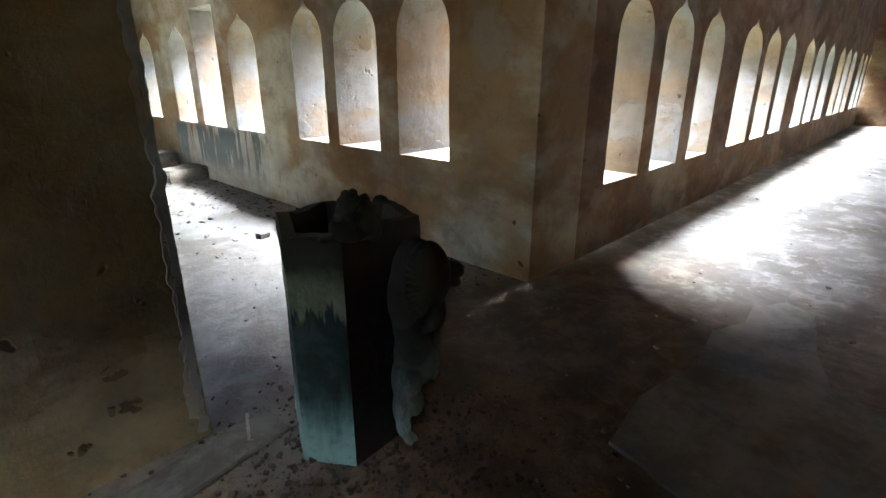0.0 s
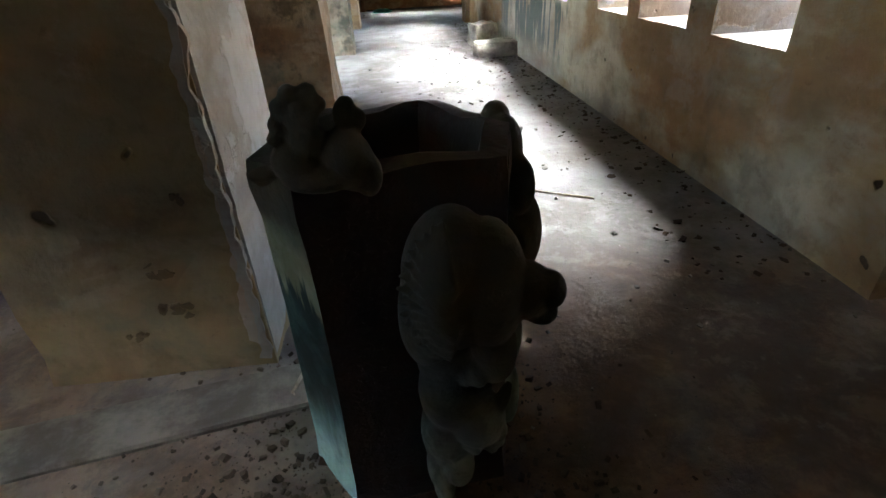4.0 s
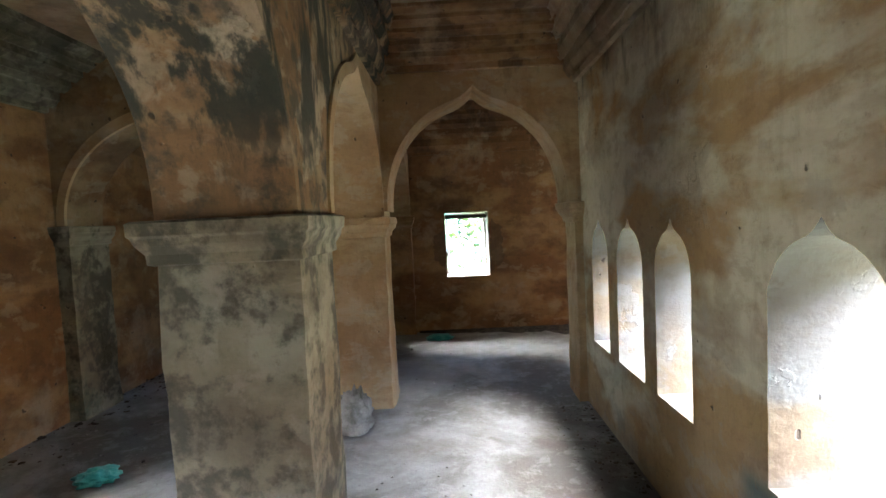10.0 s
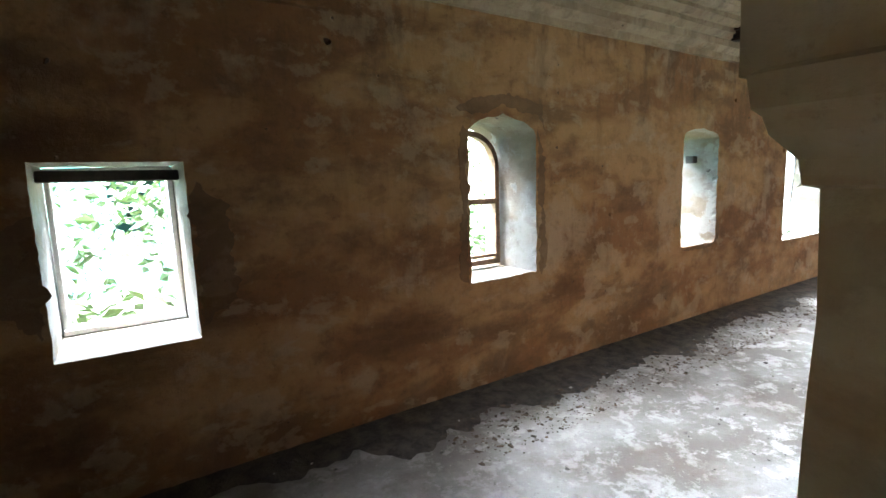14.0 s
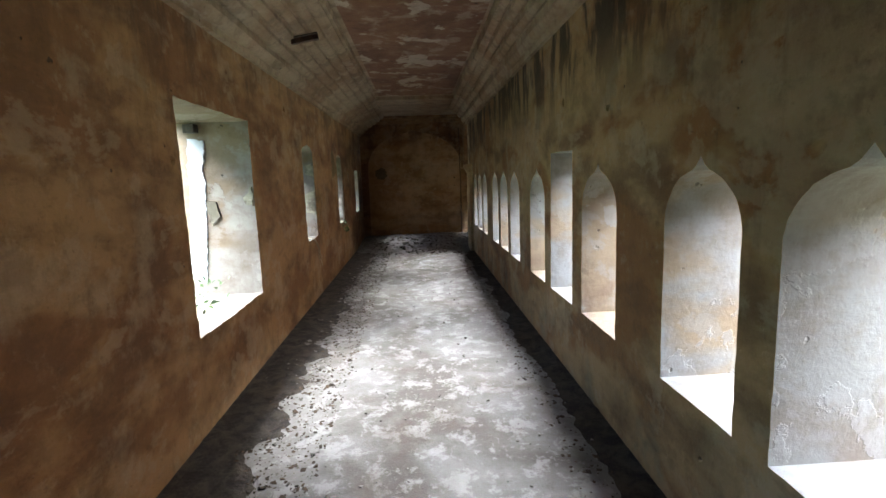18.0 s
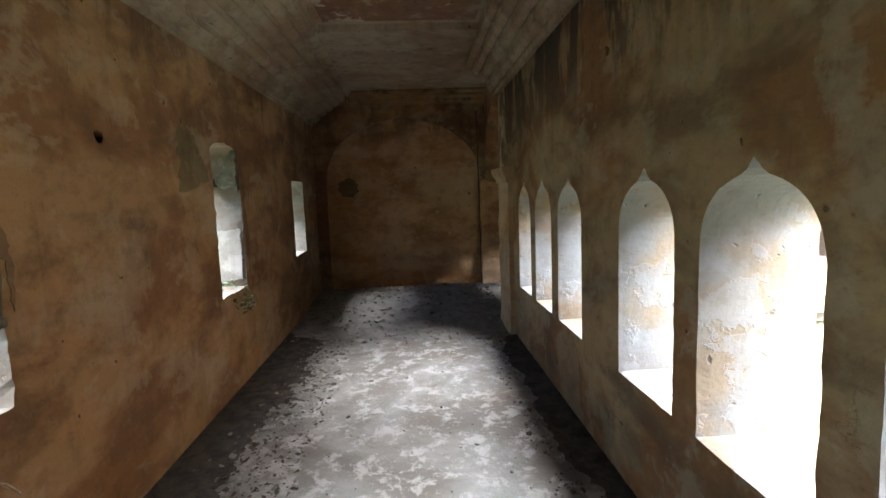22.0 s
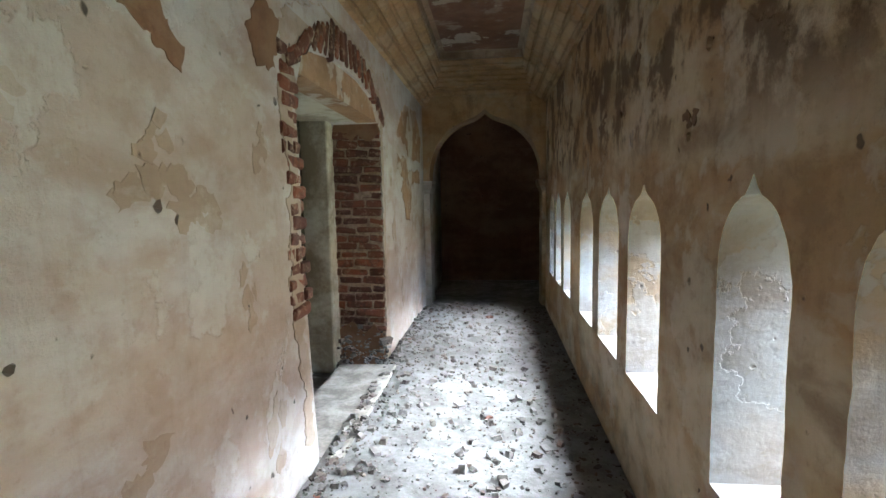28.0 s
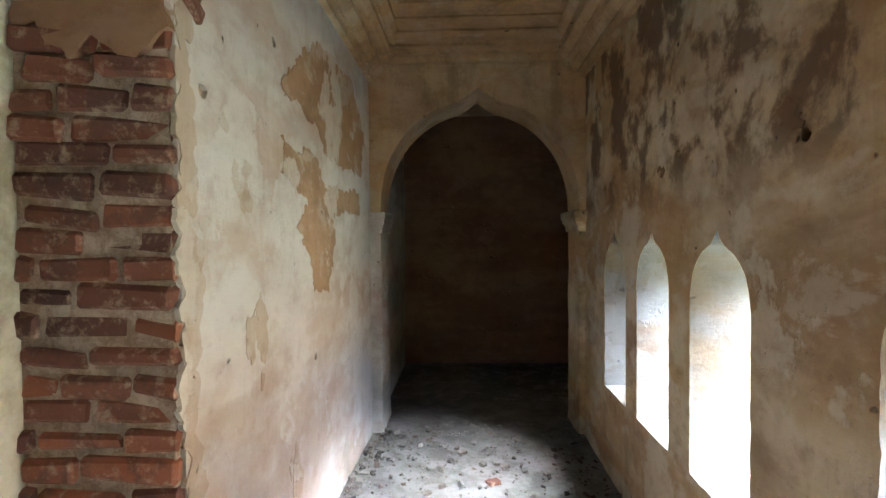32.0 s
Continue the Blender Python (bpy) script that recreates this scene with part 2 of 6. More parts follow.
def floor_mat():
    """One lime floor: trodden earth in the south-west corner, flaking in the long north gallery, worn smooth between."""
    k = Mat("worn_lime_floor", 0.8)
    s = k.t.nodes.new("ShaderNodeSeparateXYZ")
    k.link(k.pos, s.inputs[0])
    big = k.noise(0.9, 9, 0.6, warp=0.5)
    patch = k.noise(5.5, 10, 0.74, offset=(4, 4, 0), warp=0.2)
    fleck = k.noise(15, 7, 0.68, offset=(1, 6, 0))
    fine = k.noise(34, 4, 0.7)
    drift = k.math("MULTIPLY", k.math("SUBTRACT", k.noise(1.6, 6, 0.65, offset=(3, 3, 0)), 0.5), 3.0)
    east = k.ramp(k.math("ADD", s.outputs[0], drift), 1.6, 4.2)
    earth = k.math("MULTIPLY", k.ramp(k.math("ADD", s.outputs[1], drift), 2.0, 0.7), k.ramp(k.math("ADD", s.outputs[0], drift), 3.4, 1.6))
    flakes = k.math("ADD", 0.3, k.math("MULTIPLY", east, 0.4))
    pale, low = (0.33, 0.32, 0.306), (0.105, 0.09, 0.077)
    c = k.mix(k.ramp(big, 0.40, 0.60), low, k.mix(east, (0.24, 0.232, 0.222), (0.205, 0.195, 0.183)))
    c = k.mix(k.math("MULTIPLY", k.ramp(patch, 0.50, 0.59), flakes), c, pale)
    c = k.mix(k.math("MULTIPLY", k.ramp(fleck, 0.60, 0.66), flakes), c, pale)
    c = k.mix(k.math("MULTIPLY", k.ramp(patch, 0.46, 0.34), 0.4), c, low)
    c = k.mix(k.math("MULTIPLY", k.ramp(k.noise(1.8, 8, 0.7, offset=(8, 1, 0)), 0.48, 0.70), 0.45), c, (0.095, 0.06, 0.039))
    soil = k.mix(k.ramp(patch, 0.4, 0.6), (0.06, 0.032, 0.014), (0.16, 0.094, 0.046))
    c = k.mix(k.math("MULTIPLY", earth, 0.9), c, soil)
    c = k.mix(k.math("MULTIPLY", k.ramp(fine, 0.56, 0.74), 0.45), c, (0.06, 0.051, 0.042))
    k.color(c)
    k.bump(k.math("ADD", patch, k.math("MULTIPLY", fine, 0.35)), 0.5, 0.018)
    return k.m


FLOOR = floor_mat()


def simple(name, a, b, scale=6.0, rough=0.85, bump=0.4, dist=0.01, metal=0.0):
    k = Mat(name, rough, metal)
    n = k.noise(scale, 6, 0.65, warp=0.3)
    f = k.noise(scale * 7, 4, 0.7)
    k.color(k.mix(k.ramp(k.math("ADD", k.math("MULTIPLY", n, 0.75), k.math("MULTIPLY", f, 0.25)), 0.38, 0.62), a, b))
    k.bump(k.math("ADD", n, k.math("MULTIPLY", f, 0.4)), bump, dist)
    return k.m


CEIL = plaster("ceiling_plaster", (0.325, 0.26, 0.182), (0.247, 0.166, 0.105), (0.101, 0.054, 0.031), 0.3, 0.0, (0.356, 0.31, 0.24), flakes=0.35, blotch=0.4, sharp=0.03, scuffs=0.4)
CEIL_FIELD = plaster("torn_red_ceiling", (0.188, 0.101, 0.06), (0.15, 0.075, 0.044), (0.075, 0.037, 0.022), 0.0, 0.0, (0.374, 0.329, 0.269), flakes=0.85, sharp=0.012)
EARTH = simple("weedy_ground", (0.045, 0.055, 0.026), (0.10, 0.095, 0.058), 1.5)


STONE = simple("grey_stone", (0.20, 0.18, 0.15), (0.42, 0.38, 0.33), 6, 0.9, 0.6, 0.015)


# ---- mesh helpers ----
def part(name, bm, material, parent=None, label=""):
    """Links a bmesh as one mesh object."""
    me = bpy.data.meshes.new(name)
    bm.to_mesh(me)
    bm.free()
    if material:
        for m in material if isinstance(material, (list, tuple)) else (material,):
            me.materials.append(m)
    ob = new(name, me)
    if parent is not None:
        ob.parent = parent
    if label:
        tagged(ob, label)
    return ob


def structure(ob, label, category=""):
    return tagged(ob, label, category, kind="structure")


def box(bm, lo, hi, bevel=0.0, jitter=0.0, rnd=random):
    r = bmesh.ops.create_cube(bm, size=1)
    vs = r["verts"]
    for v in vs:
        v.co = Vector([lo[i] + (v.co[i] + 0.5) * (hi[i] - lo[i]) + rnd.uniform(-jitter, jitter) for i in range(3)])
    if bevel:
        es = list({e for v in vs for e in v.link_edges})
        bmesh.ops.bevel(bm, geom=es, offset=bevel, segments=1, affect="EDGES", profile=0.5)
    return vs


def ogee(u0, u1, zs, za, n=14, tip=0.18):
    """Points of an arch from (u0, zs) over the apex to (u1, zs): round shoulders and a drawn-up tip."""
    c, w, hgt = (u0 + u1) / 2, (u1 - u0) / 2, za - zs
    half = []
    for i in range(n + 1):
        s = math.sin(i / n * math.pi / 2) ** 1.0
        a = i / n * math.pi / 2
        x = 1 - math.cos(a)
        z = (1 - tip) * math.sin(a) ** 0.92 + tip * max(0.0, (x - 0.72) / 0.28) ** 2.2
        half.append((x, z))
    left = [(u0 + x * w, zs + z * hgt) for x, z in half]
    right = [(u1 - x * w, zs + z * hgt) for x, z in half[:-1]]
    return left + right[::-1]


def densify(pts, step=0.07):
    out = []
    for (a, b), (c, d) in zip(pts, pts[1:] + pts[:1]):
        n = max(1, int(math.hypot(c - a, d - b) / step))
        out += [(a + (c - a) * i / n, b + (d - b) * i / n) for i in range(n)]
    return out


def wobble(pts, amp, seed):
    """A worn edge: slow drift, broken bites and fine crumbs."""
    out = []
    for u, z in pts:
        bite = max(0.0, noise.noise((u * 11, z * 11, seed + 3)) - 0.12) * 1.2 * amp
        out.append((u + 0.4 * amp * noise.noise((u * 4, z * 4, seed)) + 0.55 * amp * noise.noise((u * 29, z * 29, seed + 5)) + bite,
                    z + 0.4 * amp * noise.noise((u * 4, z * 4, seed + 9)) + 0.4 * amp * noise.noise((u * 31, z * 31, seed + 2)) + bite * 0.4))
    return out


def arched(u0, u1, z0, za, rise=0.30):
    return [(u0, z0)] + ogee(u0, u1, za - rise, za) + [(u1, z0)]


def rect(u0, u1, z0, z1):
    return [(u0, z0), (u0, z1), (u1, z1), (u1, z0)]


def slab(name, origin, u, n, thick, outline, holes, material, reveal=None, amp=0.009, seed=1, pits=()):
    """A wall from an outline and holes in (u, z), its seen face through origin, its thickness along n. Reveals take a second material."""
    bm = bmesh.new()
    o, u, n = Vector(origin), Vector(u), Vector(n)
    loops = [list(outline)] + [wobble(densify(hh, 0.035), amp[i] if isinstance(amp, list) else amp, seed + i) for i, hh in enumerate(holes)]
    rings = []
    backs = [list(outline)] + [densify(hh, 0.035) for hh in holes]
    for lp, back in zip(loops, backs):
        f = [bm.verts.new(o + u * a + Vector((0, 0, b))) for a, b in lp]
        g = [bm.verts.new(o + u * a + Vector((0, 0, b)) + n * thick) for a, b in back]
        rings.append((f, g))
    pocket = []
    for i, (a, b, r) in enumerate(pits):
        lp = [(a + r * math.cos(q) * (1 + 0.25 * math.sin(3 * q + i)), b + r * math.sin(q) * (1 + 0.2 * math.cos(2 * q + i))) for q in [math.tau * w / 9 for w in range(9)]]
        f = [bm.verts.new(o + u * a + Vector((0, 0, b))) for a, b in lp]
        g = [bm.verts.new(o + u * a + Vector((0, 0, b)) + n * 0.09) for a, b in lp]
        pocket.append(f)
        for w in range(9):
            bm.faces.new((f[w], f[(w + 1) % 9], g[(w + 1) % 9], g[w]))
        bm.faces.new(g)
    for side in (0, 1):
        es = [bm.edges.new((r[side][i], r[side][(i + 1) % len(r[side])])) for r in rings for i in range(len(r[side]))]
        if side == 0:
            es += [e for f in pocket for w in range(9) for e in (bm.edges.get((f[w], f[(w + 1) % 9])),)]
        bmesh.ops.triangle_fill(bm, edges=es, use_beauty=True)
    for k, (f, g) in enumerate(rings):
        lip = f
        if k:
            lip = [bm.verts.new(o + u * a + Vector((0, 0, b)) + n * 0.05) for a, b in backs[k]]
        for i in range(len(f)):
            j = (i + 1) % len(f)
            for a, b in ((f, lip), (lip, g)) if k else ((f, g),):
                face = bm.faces.new((a[i], a[j], b[j], b[i]))
                face.material_index = 1 if (k and reveal) else 0
    bmesh.ops.recalc_face_normals(bm, faces=bm.faces)
    return part(name, bm, [material, reveal] if reveal else material)


# ---- the plan ----
H = 3.25          # wall height up to the roof slab
T = 0.45          # thickness of the courtyard walls
SILL, APEX = 0.555, 1.50

WEST_WIN = [(1.88, 2.29), (2.47, 2.91), (3.04, 3.43), (3.98, 4.47), (4.70, 5.21), (5.39, 5.88), (6.41, 6.80), (6.97, 7.40), (7.58, 7.96)]
NORTH_WIN = [(2.70, 3.20), (3.40, 3.95), (4.16, 4.69), (5.02, 5.53), (5.75, 6.31), (6.50, 7.04), (7.58, 8.17), (8.38, 8.96),
             (9.16, 9.72), (10.24, 10.78), (10.95, 11.50), (11.67, 12.20), (12.76, 13.26), (13.43, 13.92), (14.09, 14.57)]
EAST_WIN = [(1.50, 1.92), (2.10, 2.51), (2.72, 3.15), (3.65, 4.16), (4.36, 4.88), (5.08, 5.59), (6.12, 6.51), (6.72, 7.13), (7.33, 7.75)]
SOUTH_WIN = [(2.71, 3.17), (3.35, 3.82), (4.02, 4.49), (5.01, 5.60), (5.78, 6.32), (6.50, 7.05), (7.58, 8.17), (8.33, 8.9),
             (9.16, 9.72), (10.24, 10.78), (10.95, 11.50), (11.67, 12.20), (12.76, 13.26), (13.43, 13.92), (14.09, 14.57)]


def courtyard_holes(win, square, sill, apex, top):
    return [rect(a, b, sill, top) if i in square else arched(a, b, sill, apex) for i, (a, b) in enumerate(win)]


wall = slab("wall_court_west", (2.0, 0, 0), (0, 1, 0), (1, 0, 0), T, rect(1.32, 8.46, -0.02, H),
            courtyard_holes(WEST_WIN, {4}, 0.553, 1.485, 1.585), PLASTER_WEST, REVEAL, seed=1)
structure(wall, "stained ochre plaster courtyard wall with pointed arch openings", "wall")
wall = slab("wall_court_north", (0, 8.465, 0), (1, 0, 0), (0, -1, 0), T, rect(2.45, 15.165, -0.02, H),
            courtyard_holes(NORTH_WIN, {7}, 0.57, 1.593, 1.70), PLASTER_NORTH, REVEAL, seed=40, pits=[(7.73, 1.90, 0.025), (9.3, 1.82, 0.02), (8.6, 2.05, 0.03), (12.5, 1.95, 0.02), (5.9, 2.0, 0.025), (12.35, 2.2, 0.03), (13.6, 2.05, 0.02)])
structure(wall, "mould-streaked plaster courtyard wall with groups of pointed openings", "wall")
wall = slab("wall_court_east", (15.615, 0, 0), (0, 1, 0), (-1, 0, 0), T, rect(1.0, 8.46, -0.02, H),
            courtyard_holes(EAST_WIN, (), 0.562, 1.57, 1.7), PLASTER_EAST, REVEAL, seed=80, pits=[(5.85, 1.72, 0.02), (4.9, 1.95, 0.018), (3.4, 1.82, 0.02), (6.0, 2.0, 0.022), (5.9, 1.2, 0.015), (4.3, 2.1, 0.025), (2.6, 1.9, 0.02)])
structure(wall, "brown plaster courtyard wall with tall pointed openings", "wall")
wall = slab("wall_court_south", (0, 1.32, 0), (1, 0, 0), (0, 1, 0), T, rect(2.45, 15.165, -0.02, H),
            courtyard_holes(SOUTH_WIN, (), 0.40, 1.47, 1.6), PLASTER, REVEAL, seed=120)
structure(wall, "ochre plaster courtyard wall with low pointed openings", "wall")

NORTH_HOLES = [rect(-1.55, -1.05, 0.77, 1.58), rect(0.856, 1.442, 0.745, 1.615), arched(3.13, 3.75, 0.775, 1.93, 0.16), arched(5.67, 6.30, 0.76, 1.91, 0.10),
               rect(7.85, 9.10, 0.613, 2.05), arched(10.96, 11.58, 0.81, 2.0, 0.10), arched(13.52, 14.08, 0.79, 1.98, 0.09), rect(15.87, 16.47, 0.82, 1.735)]
wall = slab("wall_north", (0, 10.935, 0), (1, 0, 0), (0, 1, 0), 0.6, rect(-2.9, 17.95, -0.02, H), NORTH_HOLES, PLASTER_RED, REVEAL_OUTER, [0.02, 0.008, 0.02, 0.028, 0.025, 0.032, 0.034, 0.018], 160, [(12.24, 1.84, 0.035), (7.76, 1.69, 0.03), (12.9, 2.12, 0.02), (10.3, 2.3, 0.03), (4.6, 1.15, 0.018), (6.6, 2.2, 0.025), (14.8, 1.9, 0.02), (2.2, 2.25, 0.022), (1.75, 2.45, 0.025)])
structure(wall, "red-brown stained plaster outer wall with broken window openings", "wall")
wall = slab("wall_west", (-2.3, 0, 0), (0, 1, 0), (-1, 0, 0), 0.6, rect(-1.85, 10.93, -0.02, H), [rect(4.76, 5.65, 0.55, 2.09), rect(0.3, 0.72, 1.05, 1.6)], PLASTER_RED, REVEAL, 0.012, 200)
structure(wall, "brown and grey plaster outer wall with one tall window", "wall")
wall = slab("wall_east_end", (17.35, 0, 0), (0, 1, 0), (1, 0, 0), 0.6, rect(8.42, 10.93, -0.02, H), [], PLASTER_END, pits=[(9.56, 2.52, 0.028), (8.86, 1.06, 0.02), (8.95, 0.93, 0.03), (9.04, 1.03, 0.015), (9.94, 2.86, 0.05), (9.3, 2.84, 0.03)])
structure(wall, "blank red-brown plaster end wall", "wall")
wall = slab("wall_east", (17.26, 0, 0), (0, 1, 0), (1, 0, 0), 0.62,
            [(-1.85, -0.02), (3.55, -0.02), (3.55, 1.2), (3.56, 2.12), (3.75, 2.3), (4.2, 2.36), (4.8, 2.35), (5.25, 2.28), (5.40, 2.02), (5.37, 1.7), (5.40, 1.3), (5.36, 0.9), (5.33, 0.5), (5.30, 0.2), (5.29, -0.02), (7.86, -0.02), (7.86, H), (-1.85, H)], [], PLASTER_PALE, pits=[(3.43, 1.96, 0.024), (7.67, 1.94, 0.028), (6.43, 1.51, 0.02), (6.34, 1.47, 0.022), (5.62, 1.95, 0.018), (2.9, 2.3, 0.02), (3.2, 2.42, 0.02), (6.9, 1.2, 0.014)])
structure(wall, "pale peeling plaster wall with a broken brick doorway", "wall")
wall = slab("wall_east_corner", (17.262, 0, 0), (0, 1, 0), (1, 0, 0), 0.62, rect(7.86, 8.405, -0.02, H), [], PLASTER_RED)
structure(wall, "red-brown plaster wall at the gallery's corner", "wall")
wall = slab("wall_south", (0, -1.25, 0), (1, 0, 0), (0, -1, 0), 0.6, rect(-2.3, 17.26, -0.02, H), [], BARE)
structure(wall, "plain plaster outer wall", "wall")


def flat(name, x0, x1, y0, y1, z0, z1, mat, label, cat):
    bm = bmesh.new()
    box(bm, (x0, y0, z0), (x1, y1, z1))
    return structure(part(name, bm, mat), label, cat)


flat("floor", -2.3, 17.9, -1.25, 1.6, -0.2, 0, FLOOR, "trodden brown earth floor of the gallery", "floor")
flat("floor_west", -2.3, 2.2, 1.6, 11.1, -0.2, 0, FLOOR, "worn grey lime floor strewn with grit", "floor")
flat("floor_north", 2.2, 17.9, 8.25, 11.1, -0.2, 0, FLOOR, "patchy pale lime floor of the long gallery", "floor")
flat("floor_east", 15.4, 17.9, 1.6, 8.25, -0.2, 0, FLOOR, "dusty lime floor under brick rubble", "floor")
flat("ground", -300, 300, -300, 300, -0.5, -0.21, EARTH, "bare trodden ground", "ground")


# ---- piers and arches ----
def pier(x0, x1, y0, y1, z1, sides=(1, 1, 1, 1), proj=0.06, zc=1.57, mat=None):
    """A square pier with a worn moulded cap. sides: which of -x, +x, -y, +y carry the cap's projection."""
    e = bpy.data.objects.new("pier", None)
    scene.collection.objects.link(e)
    e.location = ((x0 + x1) / 2, (y0 + y1) / 2, 0)
    cx, cy = e.location[0], e.location[1]

    def ring(bm, rows, seed):
        prev = None
        for d, z in rows:
            a, b = x0 - cx - d * sides[0], x1 - cx + d * sides[1]
            c, f = y0 - cy - d * sides[2], y1 - cy + d * sides[3]
            pts = []
            for (px, py), (qx, qy) in zip(((a, c), (b, c), (b, f), (a, f)), ((b, c), (b, f), (a, f), (a, c))):
                for i in range(5):
                    pts.append((px + (qx - px) * i / 5, py + (qy - py) * i / 5))
            vs = []
            for px, py in pts:
                w = 0.011 * noise.noise((px * 5 + cx, py * 5 + cy, z * 6 + seed)) + 0.006 * noise.noise((px * 20, py * 20 + cy, z * 20 + seed))
                ln = max(0.01, math.hypot(px, py))
                vs.append(bm.verts.new((px + w * px / ln * 1.4, py + w * py / ln * 1.4, z)))
            if prev:
                for i in range(len(vs)):
                    j = (i + 1) % len(vs)
                    bm.faces.new((prev[i], prev[j], vs[j], vs[i]))
            prev = vs
        bm.faces.new(prev)

    bm = bmesh.new()
    ring(bm, [(0.012, -0.01), (0.004, 0.08)] + [(0, 0.2 + 0.12 * i) for i in range(int((zc - 0.4) / 0.12))] + [(0, zc - 0.16)], 1)
    part("shaft", bm, mat or PLASTER_PIER, e)
    bm = bmesh.new()
    ring(bm, [(0.0, zc - 0.162), (proj * 0.3, zc - 0.155), (proj * 0.35, zc - 0.12), (proj * 0.75, zc - 0.085), (proj * 0.85, zc - 0.06),
              (proj, zc - 0.05), (proj * 1.02, zc - 0.005), (proj * 0.8, zc + 0.004)], 4)
    part("cap", bm, mat or PLASTER_PIER, e)
    return tagged(e, "square plastered pier with a worn moulded cap", "pier", "arcade piers")


PIERS = [(1.34, 1.82), (3.54, 4.00), (5.98, 6.46), (8.20, 8.58)]
for y0, y1 in PIERS:
    pier(-0.12, 0.405, y0, y1, 1.57, proj=0.055, mat=PLASTER_TAN if y0 > 8 else PLASTER_OCHRE if y0 < 2 else PLASTER_PIER if y0 > 5 else PLASTER_BROWN)


def arcade(name, origin, u, n, thick, spans, ends, zs, za, top, mat, label, tip=0.1):
    """A wall over piers, its lower edge a row of arches."""
    pts = []
    for a, b, *half in spans:
        arc = ogee(a, b, zs, za, 22, tip)
        pts += arc[:23] if half == ["rising"] else arc[22:] if half == ["falling"] else arc
    if pts[0][0] > ends[0] + 0.001:
        pts = [(ends[0], zs)] + pts
    if pts[-1][0] < ends[1] - 0.001:
        pts = pts + [(ends[1], zs)]
    pts = pts + [(ends[1], top), (ends[0], top)]
    ob = slab(name, origin, u, n, thick, pts, [], mat)
    return structure(ob, label, "arch")


arcade("arcade_wall", (0.40, 0, 0), (0, 1, 0), (-1, 0, 0), 0.50, [(1.88, 3.52), (4.04, 5.96), (6.50, 8.18, "rising")], (1.32, 7.34), 1.575, 2.52, 3.06,
       PLASTER_ARCH, "mould-blackened plaster arcade wall with pointed arches")
arcade("arcade_wall_corner", (0.40, 0, 0), (0, 1, 0), (-1, 0, 0), 0.50, [(6.50, 8.18, "falling"), (8.68, 10.93)], (7.34, 10.93), 1.575, 2.52, 3.06,
       PLASTER_TAN, "tan plaster arcade wall with pointed arches")
arcade("cross_arch", (0, 8.22, 0), (1, 0, 0), (0, 1, 0), 0.42, [(0.44, 1.90)], (0.41, 2.0), 1.62, 2.585, 3.06, PLASTER_TAN, "ochre plaster cross arch of the gallery")
arcade("cross_arch_aisle", (0, 8.22, 0), (1, 0, 0), (0, 1, 0), 0.42, [(-2.2, -0.13)], (-2.3, -0.11), 1.62, 2.585, 3.06, PLASTER, "brown plaster cross arch of the side aisle")
arcade("arch_east_gallery", (0, 0.57, 0), (1, 0, 0), (0, 1, 0), 0.42, [(15.66, 17.18)], (15.165, 17.26), 1.74, 2.68, 3.06, PLASTER_TAN, "ochre plaster arch at the end of the gallery")
arcade("arch_east_entry", (0, 7.84, 0), (1, 0, 0), (0, 1, 0), 0.56, [(15.64, 17.18)], (15.615, 17.26), 1.76, 2.75, 3.06, PLASTER_RED, "plaster arch at the gallery's corner")


def archivolt(wall_name, origin, u, n, a, b, zs, za, tip, width, proud, mat):
    """A raised band that follows an arch's edge, set a little proud of its wall."""
    owner = [ob for ob in scene.objects if ob.name == wall_name][0]
    inner, outer = ogee(a, b, zs, za, 22, tip), ogee(a - width, b + width, zs, za + width * 1.5, 22, tip)
    o, u, n = Vector(origin), Vector(u), Vector(n)
    bm = bmesh.new()
    rows = [[bm.verts.new(o + u * p + Vector((0, 0, q)) + n * d) for p, q in lp] for lp, d in ((inner, 0.0), (inner, proud), (outer, proud * 0.8), (outer, 0.0))]
    for p, q in zip(rows, rows[1:]):
        for i in range(len(p) - 1):
            bm.faces.new((p[i], p[i + 1], q[i + 1], q[i]))
    bmesh.ops.recalc_face_normals(bm, faces=bm.faces)
    part("archivolt", bm, mat, owner)


archivolt("cross_arch", (0, 8.22, 0), (1, 0, 0), (0, -1, 0), 0.445, 1.895, 1.63, 2.58, 0.1, 0.075, 0.03, PLASTER_TAN)
archivolt("cross_arch_aisle", (0, 8.22, 0), (1, 0, 0), (0, -1, 0), -2.195, -0.135, 1.63, 2.58, 0.1, 0.07, 0.03, PLASTER_TAN)
archivolt("arch_east_gallery", (0, 0.99, 0), (1, 0, 0), (0, 1, 0), 15.665, 17.175, 1.75, 2.675, 0.1, 0.07, 0.025, PLASTER_TAN)
for owner, y0, y1, coat in (("arcade_wall", 1.88, 3.52, PLASTER_ARCH), ("arcade_wall", 4.04, 5.96, PLASTER_ARCH), ("arcade_wall_corner", 6.50, 8.18, PLASTER_TAN)):
    archivolt(owner, (0.40, 0, 0), (0, 1, 0), (1, 0, 0), y0 + 0.005, y1 - 0.005, 1.585, 2.515, 0.1, 0.05, 0.018, coat)

